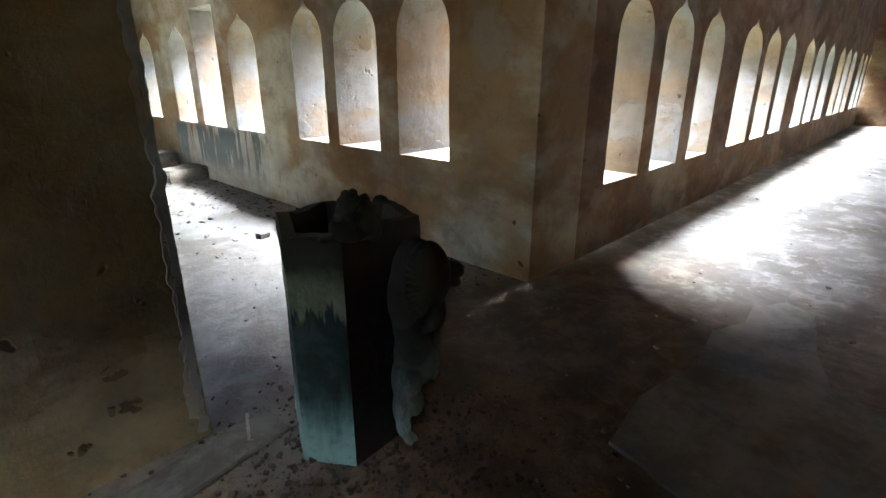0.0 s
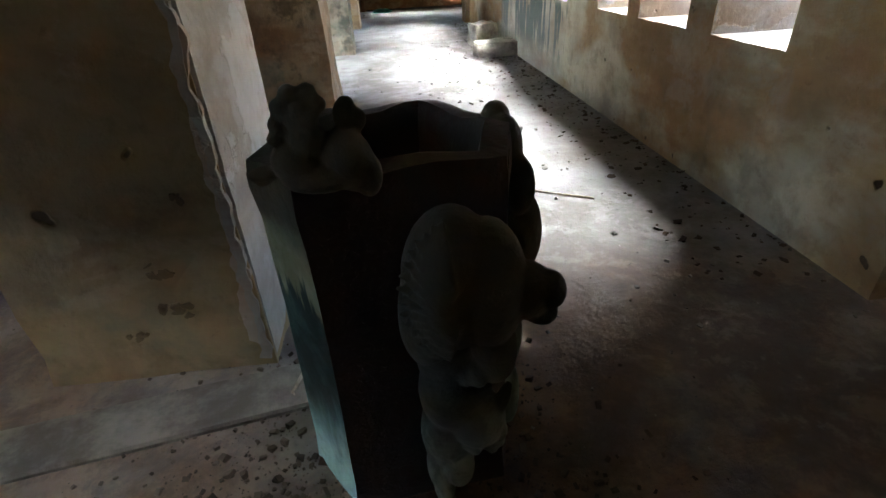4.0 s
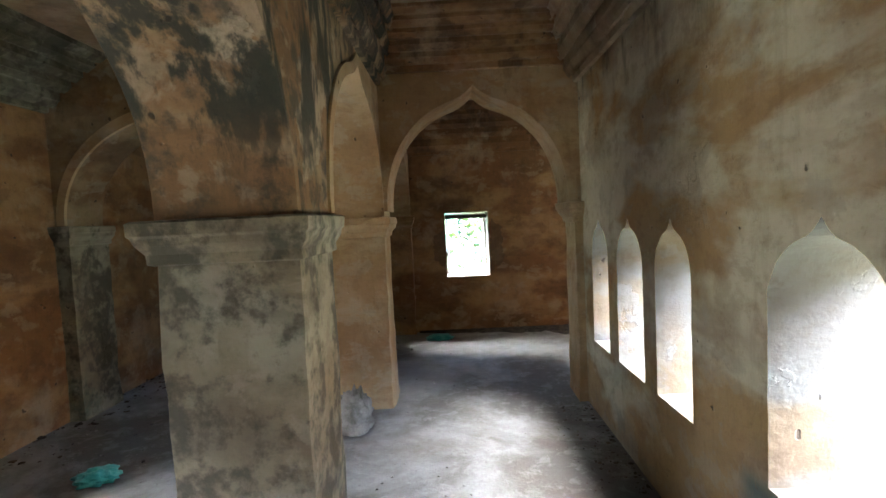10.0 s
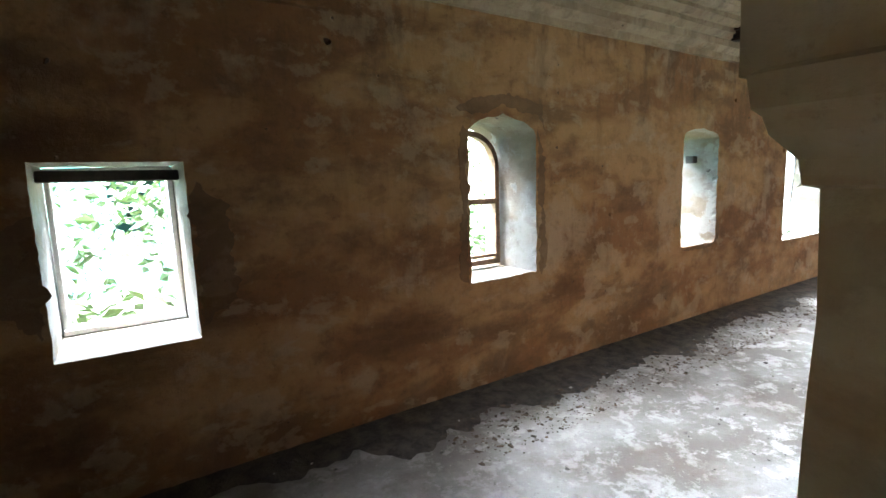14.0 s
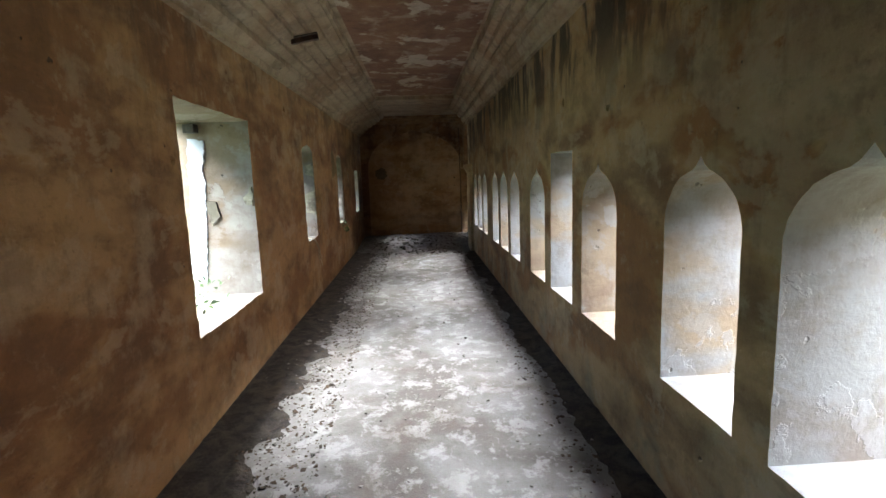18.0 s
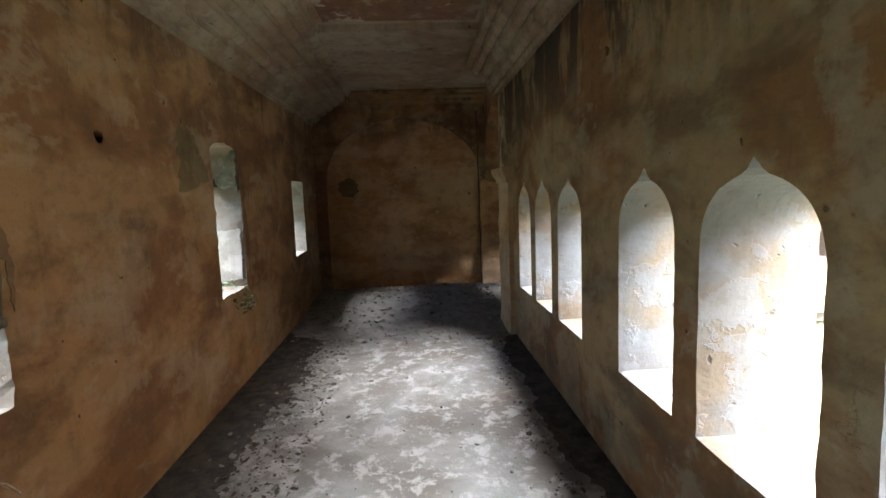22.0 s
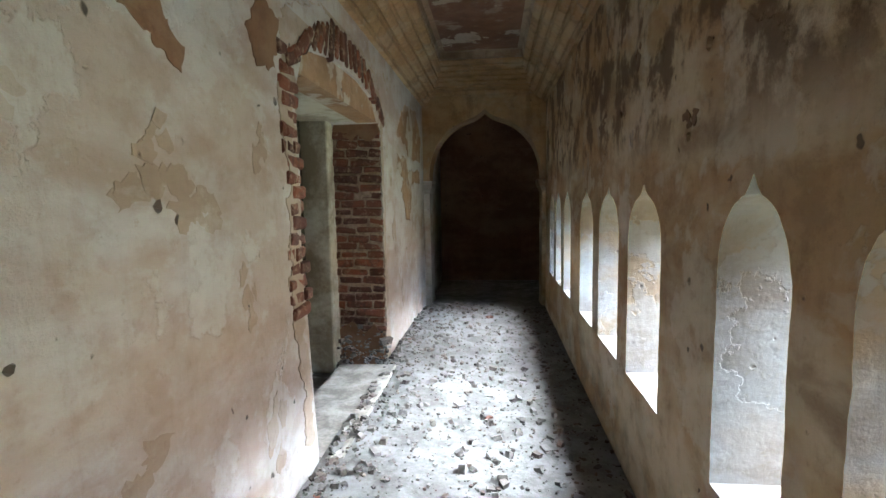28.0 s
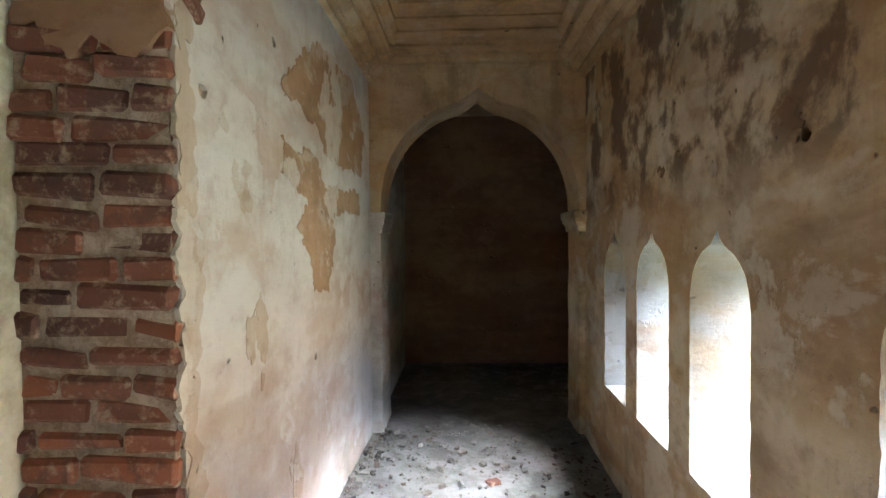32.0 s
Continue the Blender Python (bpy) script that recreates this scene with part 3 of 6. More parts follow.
# unseen parapets added on the flat roofs towards the courtyard, cutting low sky light
for nm, lo, hi in (("sky_block_south", (2.0, 1.32, 3.34), (15.615, 1.6, 4.7)), ("sky_block_north", (2.0, 8.185, 3.335), (15.615, 8.465, 4.3)),
                   ("sky_block_west", (2.0, 1.6, 3.335), (2.28, 8.185, 4.2)), ("sky_block_east", (15.335, 1.6, 3.395), (15.615, 8.185, 3.6))):
    flat(nm, lo[0], hi[0], lo[1], hi[1], lo[2], hi[2], PLASTER, "unseen plain parapet added to cut low sky light", "wall")


def flayed(wall_name, origin, u, n, pts, mat, seed, lift=0.004, name="plaster_patch", wear=0.055):
    """A thin patch of another plaster coat with a torn edge, bedded on a wall."""
    owner = [ob for ob in scene.objects if ob.name == wall_name][0]
    o, u, n = Vector(origin), Vector(u), Vector(n)
    bm = bmesh.new()
    lp = wobble(densify(pts, 0.014), wear, seed)
    f = [bm.verts.new(o + u * a + Vector((0, 0, b)) + n * lift) for a, b in lp]
    g = [bm.verts.new(o + u * a + Vector((0, 0, b)) - n * 0.01) for a, b in lp]
    es = [bm.edges.new((f[i], f[(i + 1) % len(f)])) for i in range(len(f))]
    bmesh.ops.triangle_fill(bm, edges=es, use_beauty=True)
    for i in range(len(f)):
        j = (i + 1) % len(f)
        bm.faces.new((f[i], f[j], g[j], g[i]))
    bmesh.ops.recalc_face_normals(bm, faces=bm.faces)
    part(name, bm, mat, owner).matrix_parent_inverse = Matrix.Translation(-owner.location)


def blotch(face, u, z, w, hgt, mat, seed, n=9, name="plaster_patch", lift=0.003):
    """A worn area: a scatter of small torn patches that thin out from its middle."""
    r = random.Random(seed)
    for i in range(n):
        cu, cz, k = u + r.gauss(0, w * 0.5), z + r.gauss(0, hgt * 0.5), r.uniform(0.16, 0.48)
        ring = [(cu + w * k * math.cos(q) * (1 + 0.35 * math.sin(2 * q + i)), cz + hgt * k * math.sin(q) * (1 + 0.35 * math.cos(3 * q + i))) for q in [math.tau * m / 12 for m in range(12)]]
        flayed(*face, ring, mat, seed * 20 + i, lift + 0.0002 * i, name, min(0.06, 0.9 * w * k))


EASTF = ("wall_east", (17.26, 0, 0), (0, 1, 0), (-1, 0, 0))
flayed(*EASTF, [(7.53, 2.45), (7.34, 2.5), (7.33, 2.15), (7.39, 2.09), (7.26, 2.07), (7.23, 2.0), (7.3, 1.93), (7.4, 1.96), (7.48, 2.01), (7.54, 2.07)], BARE, 1)
flayed(*EASTF, [(6.96, 2.6), (6.64, 2.66), (6.57, 2.31), (6.4, 2.21), (6.35, 2.07), (6.26, 1.99), (6.27, 1.91), (6.43, 2.0), (6.6, 2.06), (6.72, 2.14), (6.74, 2.27)], BARE, 2)
flayed(*EASTF, [(7.82, 1.87), (7.76, 1.84), (7.72, 1.81), (7.74, 1.76), (7.8, 1.73), (7.84, 1.77)], BARE, 3)
flayed(*EASTF, [(6.46, 2.52), (5.93, 2.66), (5.85, 2.58), (5.5, 2.63), (5.5, 2.45), (5.59, 2.41), (5.95, 2.45), (6.24, 2.49)], BARE, 4)
flayed(*EASTF, [(2.84, 2.16), (2.54, 2.39), (2.27, 2.53), (1.6, 2.57), (1.2, 2.29), (1.31, 1.99), (1.91, 1.96), (2.22, 1.99), (2.34, 2.1), (2.69, 2.13)], ORANGE, 5, 0.004, "plaster_patch", 0.085)
flayed(*EASTF, [(2.82, 1.93), (2.36, 1.94), (2.24, 1.82), (1.41, 1.85), (1.39, 1.71), (2.03, 1.69), (2.06, 1.53), (2.18, 1.27), (2.4, 1.29), (2.5, 1.47), (2.66, 1.6), (2.52, 1.73), (2.84, 1.82)], ORANGE, 6, 0.004, "plaster_patch", 0.085)
flayed(*EASTF, [(5.33, 0.25), (5.40, 0.9), (5.42, 1.3), (5.40, 1.7), (5.43, 2.02), (5.28, 2.32), (4.8, 2.38), (4.2, 2.39), (3.72, 2.33), (3.52, 2.15), (3.5, 2.3), (3.7, 2.52), (4.4, 2.6), (5.1, 2.56), (5.5, 2.38), (5.58, 2.0), (5.5, 1.6), (5.56, 1.1), (5.48, 0.7), (5.44, 0.3)], TANCOAT, 7, 0.004, "plaster_patch", 0.07)
NORTHF = ("wall_north", (0, 10.935, 0), (1, 0, 0), (0, -1, 0))
flayed(*NORTHF, [(13.02, 1.94), (13.12, 2.0), (13.26, 1.97), (13.33, 1.84), (13.44, 1.78), (13.44, 1.66), (13.2, 1.6), (13.0, 1.61)], OLIVE, 9, 0.003, "damp_stain", 0.09)
flayed(*NORTHF, [(1.46, 1.52), (1.62, 1.40), (1.63, 0.93), (1.46, 0.80), (1.458, 1.1)], SCAR, 10)
flayed(*NORTHF, [(0.835, 1.4), (0.70, 1.32), (0.69, 1.0), (0.835, 0.86), (0.84, 1.1)], SCAR, 11)
flayed("wall_east_end", (17.35, 0, 0), (0, 1, 0), (-1, 0, 0), [(10.56, 1.74), (10.44, 1.80), (10.33, 1.72), (10.30, 1.58), (10.42, 1.50), (10.55, 1.53), (10.60, 1.64)], OLIVE, 12, 0.003, "damp_stain", 0.05)
flayed(*EASTF, [(3.56, 0.0), (3.56, 0.9), (3.56, 1.6), (3.56, 2.2), (3.47, 2.25), (3.49, 1.9), (3.45, 1.5), (3.48, 1.0), (3.42, 0.5), (3.40, 0.1)], TANCOAT, 14, 0.004, "plaster_patch", 0.07)
flayed(*EASTF, [(5.85, 2.2), (5.72, 2.36), (5.56, 2.3), (5.6, 2.1), (5.75, 2.05)], BARE, 16)

for pts, seed in (([(3.77, 1.84), (3.81, 1.70), (3.84, 1.48), (3.82, 1.25), (3.86, 0.98), (3.83, 0.80), (3.775, 0.74), (3.77, 1.2)], 17),
                  ([(3.115, 1.8), (3.08, 1.84), (3.05, 1.6), (3.075, 1.3), (3.04, 1.0), (3.05, 0.78), (3.11, 0.76), (3.11, 1.3)], 18),
                  ([(3.12, 1.92), (3.3, 1.93), (3.43, 1.99), (3.6, 1.94), (3.78, 1.93), (3.84, 1.82), (3.8, 2.0), (3.5, 2.06), (3.2, 2.02), (3.05, 1.94)], 19),
                  ([(11.60, 1.50), (11.63, 1.42), (11.64, 1.3), (11.62, 1.16), (11.60, 1.2)], 28),
                  ([(6.32, 1.0), (6.37, 0.9), (6.36, 0.78), (6.2, 0.72), (5.9, 0.71), (5.68, 0.73), (5.9, 0.745), (6.25, 0.75), (6.31, 0.8)], 29),
                  ([(14.10, 1.82), (14.19, 1.7), (14.16, 1.5), (14.22, 1.2), (14.14, 0.9), (14.1, 1.1), (14.11, 1.5)], 30)):
    flayed(*NORTHF, pts, SCAR, seed, 0.004, "broken_plaster", 0.045)
# turquoise mineral stain and a loose flake at the pale wall's foot
flayed(*EASTF, [(7.82, 0.02), (7.78, 0.16), (7.62, 0.26), (7.45, 0.24), (7.34, 0.16), (7.2, 0.27), (7.05, 0.24), (6.95, 0.12), (6.8, 0.16), (6.75, 0.02)], VERDIGRIS, 51, 0.003, "mineral_stain", 0.05)
flayed(*EASTF, [(7.42, 0.03), (7.40, 0.16), (7.32, 0.25), (7.20, 0.30), (7.13, 0.22), (7.16, 0.1), (7.25, 0.02)], PLASTER_PALE, 52, 0.016, "loose_flake", 0.02)

# broken plaster inside the reveals of the outer windows
BLUE = plaster("faded_blue_paint", (0.36, 0.42, 0.46), (0.30, 0.33, 0.35), (0.22, 0.16, 0.11), 0.0, 0.0, (0.46, 0.48, 0.48), flakes=0.6, sharp=0.02)
flayed("wall_north", (9.10, 0, 0), (0, 1, 0), (-1, 0, 0), [(11.30, 1.90), (11.42, 1.92), (11.50, 0.82), (11.39, 0.71), (11.33, 1.3)], BLUE, 21, 0.02, "painted_strip", 0.025)
flayed("wall_north", (9.10, 0, 0), (0, 1, 0), (-1, 0, 0), [(10.94, 1.52), (10.94, 1.36), (11.0, 1.37), (11.02, 1.43), (10.98, 1.46)], MOULD, 22, 0.03, "broken_plaster", 0.025)
flayed("wall_north", (9.10, 0, 0), (0, 1, 0), (-1, 0, 0), [(11.32, 1.42), (11.24, 1.4), (11.22, 1.28), (11.3, 1.2)], MOULD, 23, 0.02, "broken_plaster", 0.025)
flayed("wall_north", (14.08, 0, 0), (0, 1, 0), (-1, 0, 0), [(10.94, 1.95), (10.94, 1.60), (11.06, 1.62), (11.15, 1.69), (11.06, 1.76), (11.0, 1.9)], MOULD, 24, 0.05, "broken_plaster", 0.025)
flayed("wall_north", (14.08, 0, 0), (0, 1, 0), (-1, 0, 0), [(10.96, 1.28), (11.3, 1.27), (11.5, 1.22), (11.5, 0.82), (11.2, 0.83), (10.96, 0.85)], STONEWORK, 25, 0.02, "bare_stonework", 0.025)
flayed("wall_north", (11.58, 0, 0), (0, 1, 0), (-1, 0, 0), [(10.94, 1.78), (10.94, 1.60), (11.04, 1.64), (11.02, 1.74)], MOULD, 26, 0.03, "broken_plaster", 0.025)
flayed("wall_north", (11.58, 0, 0), (0, 1, 0), (-1, 0, 0), [(10.94, 1.42), (10.94, 1.10), (11.08, 1.14), (11.12, 1.25), (11.04, 1.38)], MOULD, 27, 0.03, "broken_plaster", 0.025)

# blind arch round the end wall
arcade("end_arch", (17.352, 0, 0), (0, 1, 0), (-1, 0, 0), 0.075, [(8.46, 10.76)], (8.42, 10.93), 1.75, 2.68, 3.0, PLASTER_RED, "dark red-brown blind arch on the end wall", 0.06)
flat("end_arch_jamb", 17.28, 17.352, 10.765, 10.932, -0.01, 1.748, PLASTER_RED, "dark red-brown jamb of the blind arch", "arch")

# chipped white corner of the first pier
CHALK = plaster("chipped_and_lit_white_lime", (0.33, 0.315, 0.282), (0.27, 0.235, 0.195), (0.17, 0.128, 0.085), 0.0, 0.3, (0.39, 0.38, 0.355), flakes=0.6, sharp=0.02)
# Pale sheet over the east face carries the light it gets from the windows.
flayed("pier", (0.408, 0, 0), (0, 1, 0), (1, 0, 0), [(1.345, 0.02), (1.345, 0.6), (1.345, 1.38), (1.6, 1.385), (1.81, 1.38), (1.81, 0.7), (1.81, 0.02)], CHALK, 32, 0.006, "lime_coat", 0.012)
flayed("pier", (0, 1.337, 0), (1, 0, 0), (0, -1, 0), [(0.404, 0.02), (0.404, 0.7), (0.404, 1.35), (0.397, 1.3), (0.388, 1.1), (0.394, 0.9), (0.384, 0.7), (0.391, 0.5), (0.378, 0.3), (0.388, 0.12), (0.375, 0.02)], CHALK, 33, 0.008, "chipped_edge", 0.02)
flayed("pier", (0, 1.337, 0), (1, 0, 0), (0, -1, 0), [(0.40, 0.02), (0.40, 0.7), (0.40, 1.3), (0.392, 1.2), (0.38, 0.95), (0.388, 0.75), (0.375, 0.55), (0.383, 0.35), (0.366, 0.2), (0.37, 0.02)], TANCOAT, 34, 0.005, "chipped_edge", 0.022)
THRESH = simple("trodden_lime_strip", (0.085, 0.072, 0.055), (0.19, 0.172, 0.142), 5, 0.9, 0.5, 0.012)
PIERF = ("pier", (0, 1.337, 0), (1, 0, 0), (0, -1, 0))
for i, (x, z, w, hh) in enumerate(((0.214, 0.293, 0.024, 0.02), (0.232, 0.186, 0.032, 0.022), (0.12, 0.12, 0.02, 0.014), (0.31, 0.46, 0.012, 0.016))):
    blotch(PIERF, x, z, w, hh, OLIVE, 36 + i, 6, "damp_spot", 0.004)
bm = bmesh.new()
box(bm, (-0.95, -0.075, -0.02), (0.42, 0.075, 0.014), 0.006, 0.004)
strip = structure(part("threshold_strip", bm, THRESH), "worn pale threshold strip at the pier's foot", "threshold")
strip.matrix_basis = pose(0.16, 1.18, 0, 0, 0, 10)
flayed("wall_east", (0, 3.558, 0), (1, 0, 0), (0, 1, 0), [(17.27, 2.30), (17.27, 2.08), (17.36, 1.98), (17.45, 2.06), (17.52, 2.0), (17.6, 2.1), (17.66, 2.05), (17.66, 2.30)], BARE, 41, 0.03, "broken_plaster", 0.025)
flayed("wall_east", (0, 3.558, 0), (1, 0, 0), (0, 1, 0), [(17.27, 0.02), (17.27, 0.3), (17.36, 0.42), (17.45, 0.34), (17.55, 0.45), (17.66, 0.38), (17.66, 0.02)], BARE, 42, 0.035, "broken_plaster", 0.025)

# tan undercoat showing through the pale plaster
for i, (y, z, w, hh, n) in enumerate(((6.42, 1.62, 0.16, 0.12, 14), (6.24, 1.50, 0.12, 0.09, 9), (6.85, 1.72, 0.08, 0.06, 5), (7.35, 1.55, 0.07, 0.08, 6), (5.95, 1.15, 0.07, 0.11, 6),
                                      (3.1, 1.15, 0.10, 0.18, 6), (2.75, 0.55, 0.08, 0.2, 5), (3.3, 2.55, 0.08, 0.07, 5), (7.0, 2.3, 0.07, 0.06, 5), (5.8, 1.75, 0.08, 0.1, 6), (3.2, 1.75, 0.1, 0.12, 5), (6.6, 0.75, 0.16, 0.1, 7), (5.75, 0.5, 0.1, 0.16, 6))):
    blotch(EASTF, y, z, w, hh, TANCOAT, 60 + i, n, lift=0.0012)
# small dark scaled spots on the brown courtyard wall
COURTE = ("wall_court_east", (15.615, 0, 0), (0, 1, 0), (1, 0, 0))
for i, (y, z, w, hh, n) in enumerate(((5.9, 1.78, 0.07, 0.05, 5), (4.45, 1.95, 0.09, 0.05, 5), (3.4, 1.9, 0.08, 0.05, 5), (2.4, 1.85, 0.07, 0.05, 4), (6.9, 1.85, 0.06, 0.05, 4), (5.2, 2.2, 0.07, 0.08, 5), (4.1, 2.3, 0.1, 0.05, 5))):
    blotch(COURTE, y, z, w, hh, SCAR, 90 + i, n, lift=0.0015)

# pale chips above the tall openings
for i, (y, z, w, hh) in enumerate(((3.95, 1.76, 0.05, 0.09), (3.76, 1.70, 0.03, 0.05), (4.32, 1.9, 0.03, 0.05), (5.1, 1.8, 0.03, 0.06), (2.9, 1.78, 0.03, 0.05))):
    blotch(COURTE, y, z, w, hh, TANCOAT, 110 + i, 5, lift=0.0025)

# ---- more materials ----


def algae_stone(name, top, foot, z0, z1, streak):
    """Carved stone, dark above and pale with algae towards its foot, with black runs."""
    k = Mat(name, 0.8)
    z = k.height()
    n = k.noise(7, 6, 0.7, stretch=(1, 1, 0.35), warp=0.4)
    c = k.mix(k.ramp(k.math("ADD", z, k.math("MULTIPLY", k.noise(9, 5, 0.6), 0.25)), z1, z0), top, foot)
    c = k.mix(k.math("MULTIPLY", k.ramp(n, 0.47, 0.56), streak), c, (0.022, 0.03, 0.025))
    c = k.mix(k.math("MULTIPLY", k.ramp(k.noise(30, 5, 0.7), 0.5, 0.7), 0.5), c, (0.03, 0.03, 0.024))
    k.color(c)
    k.bump(k.noise(34, 6, 0.7), 0.6, 0.012)
    return k.m


CARVED = algae_stone("dark_carved_stone", (0.042, 0.038, 0.02), (0.21, 0.262, 0.215), 0.26, 0.50, 0.45)
# Stain plus painted shade: the planter's faces turned from the light are near black.
SHADESTONE = algae_stone("dark_shaded_stone", (0.04, 0.022, 0.015), (0.022, 0.016, 0.013), 0.1, 0.45, 0.5)


def run_down_algae():
    """Stone face under algae: dark at the rim, an olive band, black-green runs below it, pale turquoise at the foot."""
    k = Mat("algae_run_stone", 0.8)
    z = k.height()
    runs = k.noise(24, 6, 0.68, stretch=(1, 1, 0.16), offset=(2, 6, 1))
    cloud = k.noise(9, 6, 0.65, warp=0.3)
    level = k.math("ADD", z, k.math("MULTIPLY", k.math("SUBTRACT", runs, 0.5), 0.34))
    c = k.mix(k.ramp(cloud, 0.4, 0.6), (0.22, 0.238, 0.12), (0.35, 0.362, 0.225))
    c = k.mix(k.ramp(k.math("ADD", z, k.math("MULTIPLY", cloud, 0.12)), 0.55, 0.64), c, (0.032, 0.032, 0.014))
    c = k.mix(k.ramp(level, 0.45, 0.42), c, k.mix(k.ramp(cloud, 0.42, 0.6), (0.012, 0.035, 0.026), (0.035, 0.085, 0.066)))
    c = k.mix(k.ramp(k.math("ADD", level, k.math("MULTIPLY", cloud, 0.2)), 0.33, 0.10), c, (0.17, 0.33, 0.305))
    c = k.mix(k.math("MULTIPLY", k.ramp(k.noise(34, 5, 0.7), 0.5, 0.7), 0.4), c, (0.03, 0.04, 0.03))
    k.color(c)
    k.bump(k.noise(34, 6, 0.7), 0.6, 0.012)
    return k.m


ALGAE = run_down_algae()
BENCHM = simple("bench_plaster", (0.30, 0.24, 0.17), (0.52, 0.45, 0.36), 3.5, 0.9, 0.5, 0.02)
WOOD = simple("old_brown_wood", (0.10, 0.05, 0.025), (0.22, 0.125, 0.065), 9, 0.7, 0.4, 0.005)
POSTM = simple("grey_green_post_plaster", (0.20, 0.165, 0.11), (0.45, 0.425, 0.34), 2.2, 0.9, 0.4, 0.01)
IRON = simple("rusted_iron", (0.018, 0.013, 0.011), (0.07, 0.035, 0.022), 14, 0.6, 0.5, 0.004, 0.4)
DARK = simple("charred_timber", (0.015, 0.012, 0.01), (0.04, 0.03, 0.022), 12, 0.9)
DARKCLOTH = simple("dark_dirty_cloth", (0.10, 0.095, 0.09), (0.20, 0.19, 0.18), 8, 0.95, 0.5, 0.012)
CLOTH = simple("dirty_cloth", (0.15, 0.142, 0.132), (0.27, 0.258, 0.242), 9, 0.95, 0.4, 0.01)
BAGM = simple("turquoise_plastic", (0.03, 0.38, 0.36), (0.10, 0.55, 0.50), 12, 0.4, 0.4, 0.01)
PATCH = simple("cement_screed", (0.11, 0.095, 0.078), (0.20, 0.18, 0.155), 4, 0.85, 0.5, 0.01)
TEAL = simple("teal_painted_wall", (0.03, 0.15, 0.14), (0.06, 0.21, 0.20), 1.2, 0.8)
FARWALL = simple("weathered_far_wall", (0.22, 0.21, 0.19), (0.36, 0.35, 0.33), 1.0, 0.9)
TWIG = simple("dry_twig", (0.24, 0.19, 0.13), (0.42, 0.36, 0.28), 30, 0.9)


def leaf_mat(name, a, b):
    k = Mat(name, 0.55)
    r = k.t.nodes.new("ShaderNodeNewGeometry").outputs["Random Per Island"]
    k.color(k.mix(r, a, b))
    return k.m


LEAF = leaf_mat("fresh_leaves", (0.018, 0.045, 0.012), (0.05, 0.10, 0.028))


def brick_mat():
    k = Mat("old_red_brick", 0.92)
    oi = k.t.nodes.new("ShaderNodeObjectInfo").outputs["Random"]
    n = k.noise(22, 6, 0.7)
    c = k.mix(oi, (0.075, 0.028, 0.019), (0.215, 0.072, 0.036))
    c = k.mix(k.math("MULTIPLY", k.ramp(k.noise(6, 6, 0.65, offset=(3, 1, 8)), 0.48, 0.60), 0.6), c, (0.055, 0.028, 0.022))
    c = k.mix(k.math("MULTIPLY", k.ramp(n, 0.5, 0.68), 0.7), c, (0.33, 0.24, 0.17))
    k.color(c)
    k.bump(n, 0.6, 0.008)
    return k.m


def chip_mat(name, cols, dust=(0.29, 0.265, 0.24)):
    k = Mat(name, 0.95)
    r = k.t.nodes.new("ShaderNodeNewGeometry").outputs["Random Per Island"]
    c = k.mix(k.ramp(r, 0.0, 0.45), cols[0], cols[1])
    c = k.mix(k.ramp(r, 0.55, 1.0), c, cols[2])
    n = k.noise(40, 4, 0.7)
    c = k.mix(k.math("MULTIPLY", k.ramp(n, 0.4, 0.65), 0.4), c, dust)
    k.color(c)
    k.bump(n, 0.4, 0.005)
    return k.m


BRICK = brick_mat()
CHIPS = chip_mat("rubble_chips", ((0.042, 0.033, 0.027), (0.189, 0.175, 0.161), (0.119, 0.083, 0.062)))
GRIT = chip_mat("floor_grit", ((0.04, 0.036, 0.032), (0.14, 0.128, 0.115), (0.29, 0.27, 0.25)))
SOILGRIT = chip_mat("soil_crumbs", ((0.025, 0.017, 0.011), (0.06, 0.042, 0.028), (0.13, 0.10, 0.075)), (0.09, 0.068, 0.048))
DEADLEAF = chip_mat("dead_leaves", ((0.018, 0.012, 0.008), (0.05, 0.032, 0.02), (0.09, 0.058, 0.035)), (0.07, 0.05, 0.035))
MORTAR = simple("lime_mortar", (0.22, 0.15, 0.105), (0.40, 0.31, 0.235), 20, 0.95, 0.9, 0.03)
DUST = simple("rubble_dust", (0.116, 0.105, 0.095), (0.211, 0.201, 0.19), 5, 0.95, 0.8, 0.02)


# ---- cornices, set between wall and ceiling ----
def cornice(name, a, b, inward, rows, mat, seed):
    """A stepped moulding from a to b along a wall; rows of (distance from the wall, height)."""
    bm = bmesh.new()
    a, b, inward = Vector((*a, 0)), Vector((*b, 0)), Vector((*inward, 0))
    n = max(2, int((b - a).length / 0.16))
    prev = None
    for i in range(n + 1):
        p = a.lerp(b, i / n)
        cur = []
        for j, (d, z) in enumerate(rows):
            w = 0.007 * noise.noise((p.x * 1.6, p.y * 1.6, j * 0.9 + seed)) + 0.002 * noise.noise((p.x * 6, p.y * 6, j * 3.1 + seed))
            q = p + inward * (d + (w if 0 < j < len(rows) - 1 else 0))
            cur.append(bm.verts.new((q.x, q.y, z + w * 0.8)))
        if prev:
            for j in range(len(rows) - 1):
                bm.faces.new((prev[j], prev[j + 1], cur[j + 1], cur[j]))
        prev = cur
    return structure(part(name, bm, mat), "weathered stepped plaster cornice", "cornice")


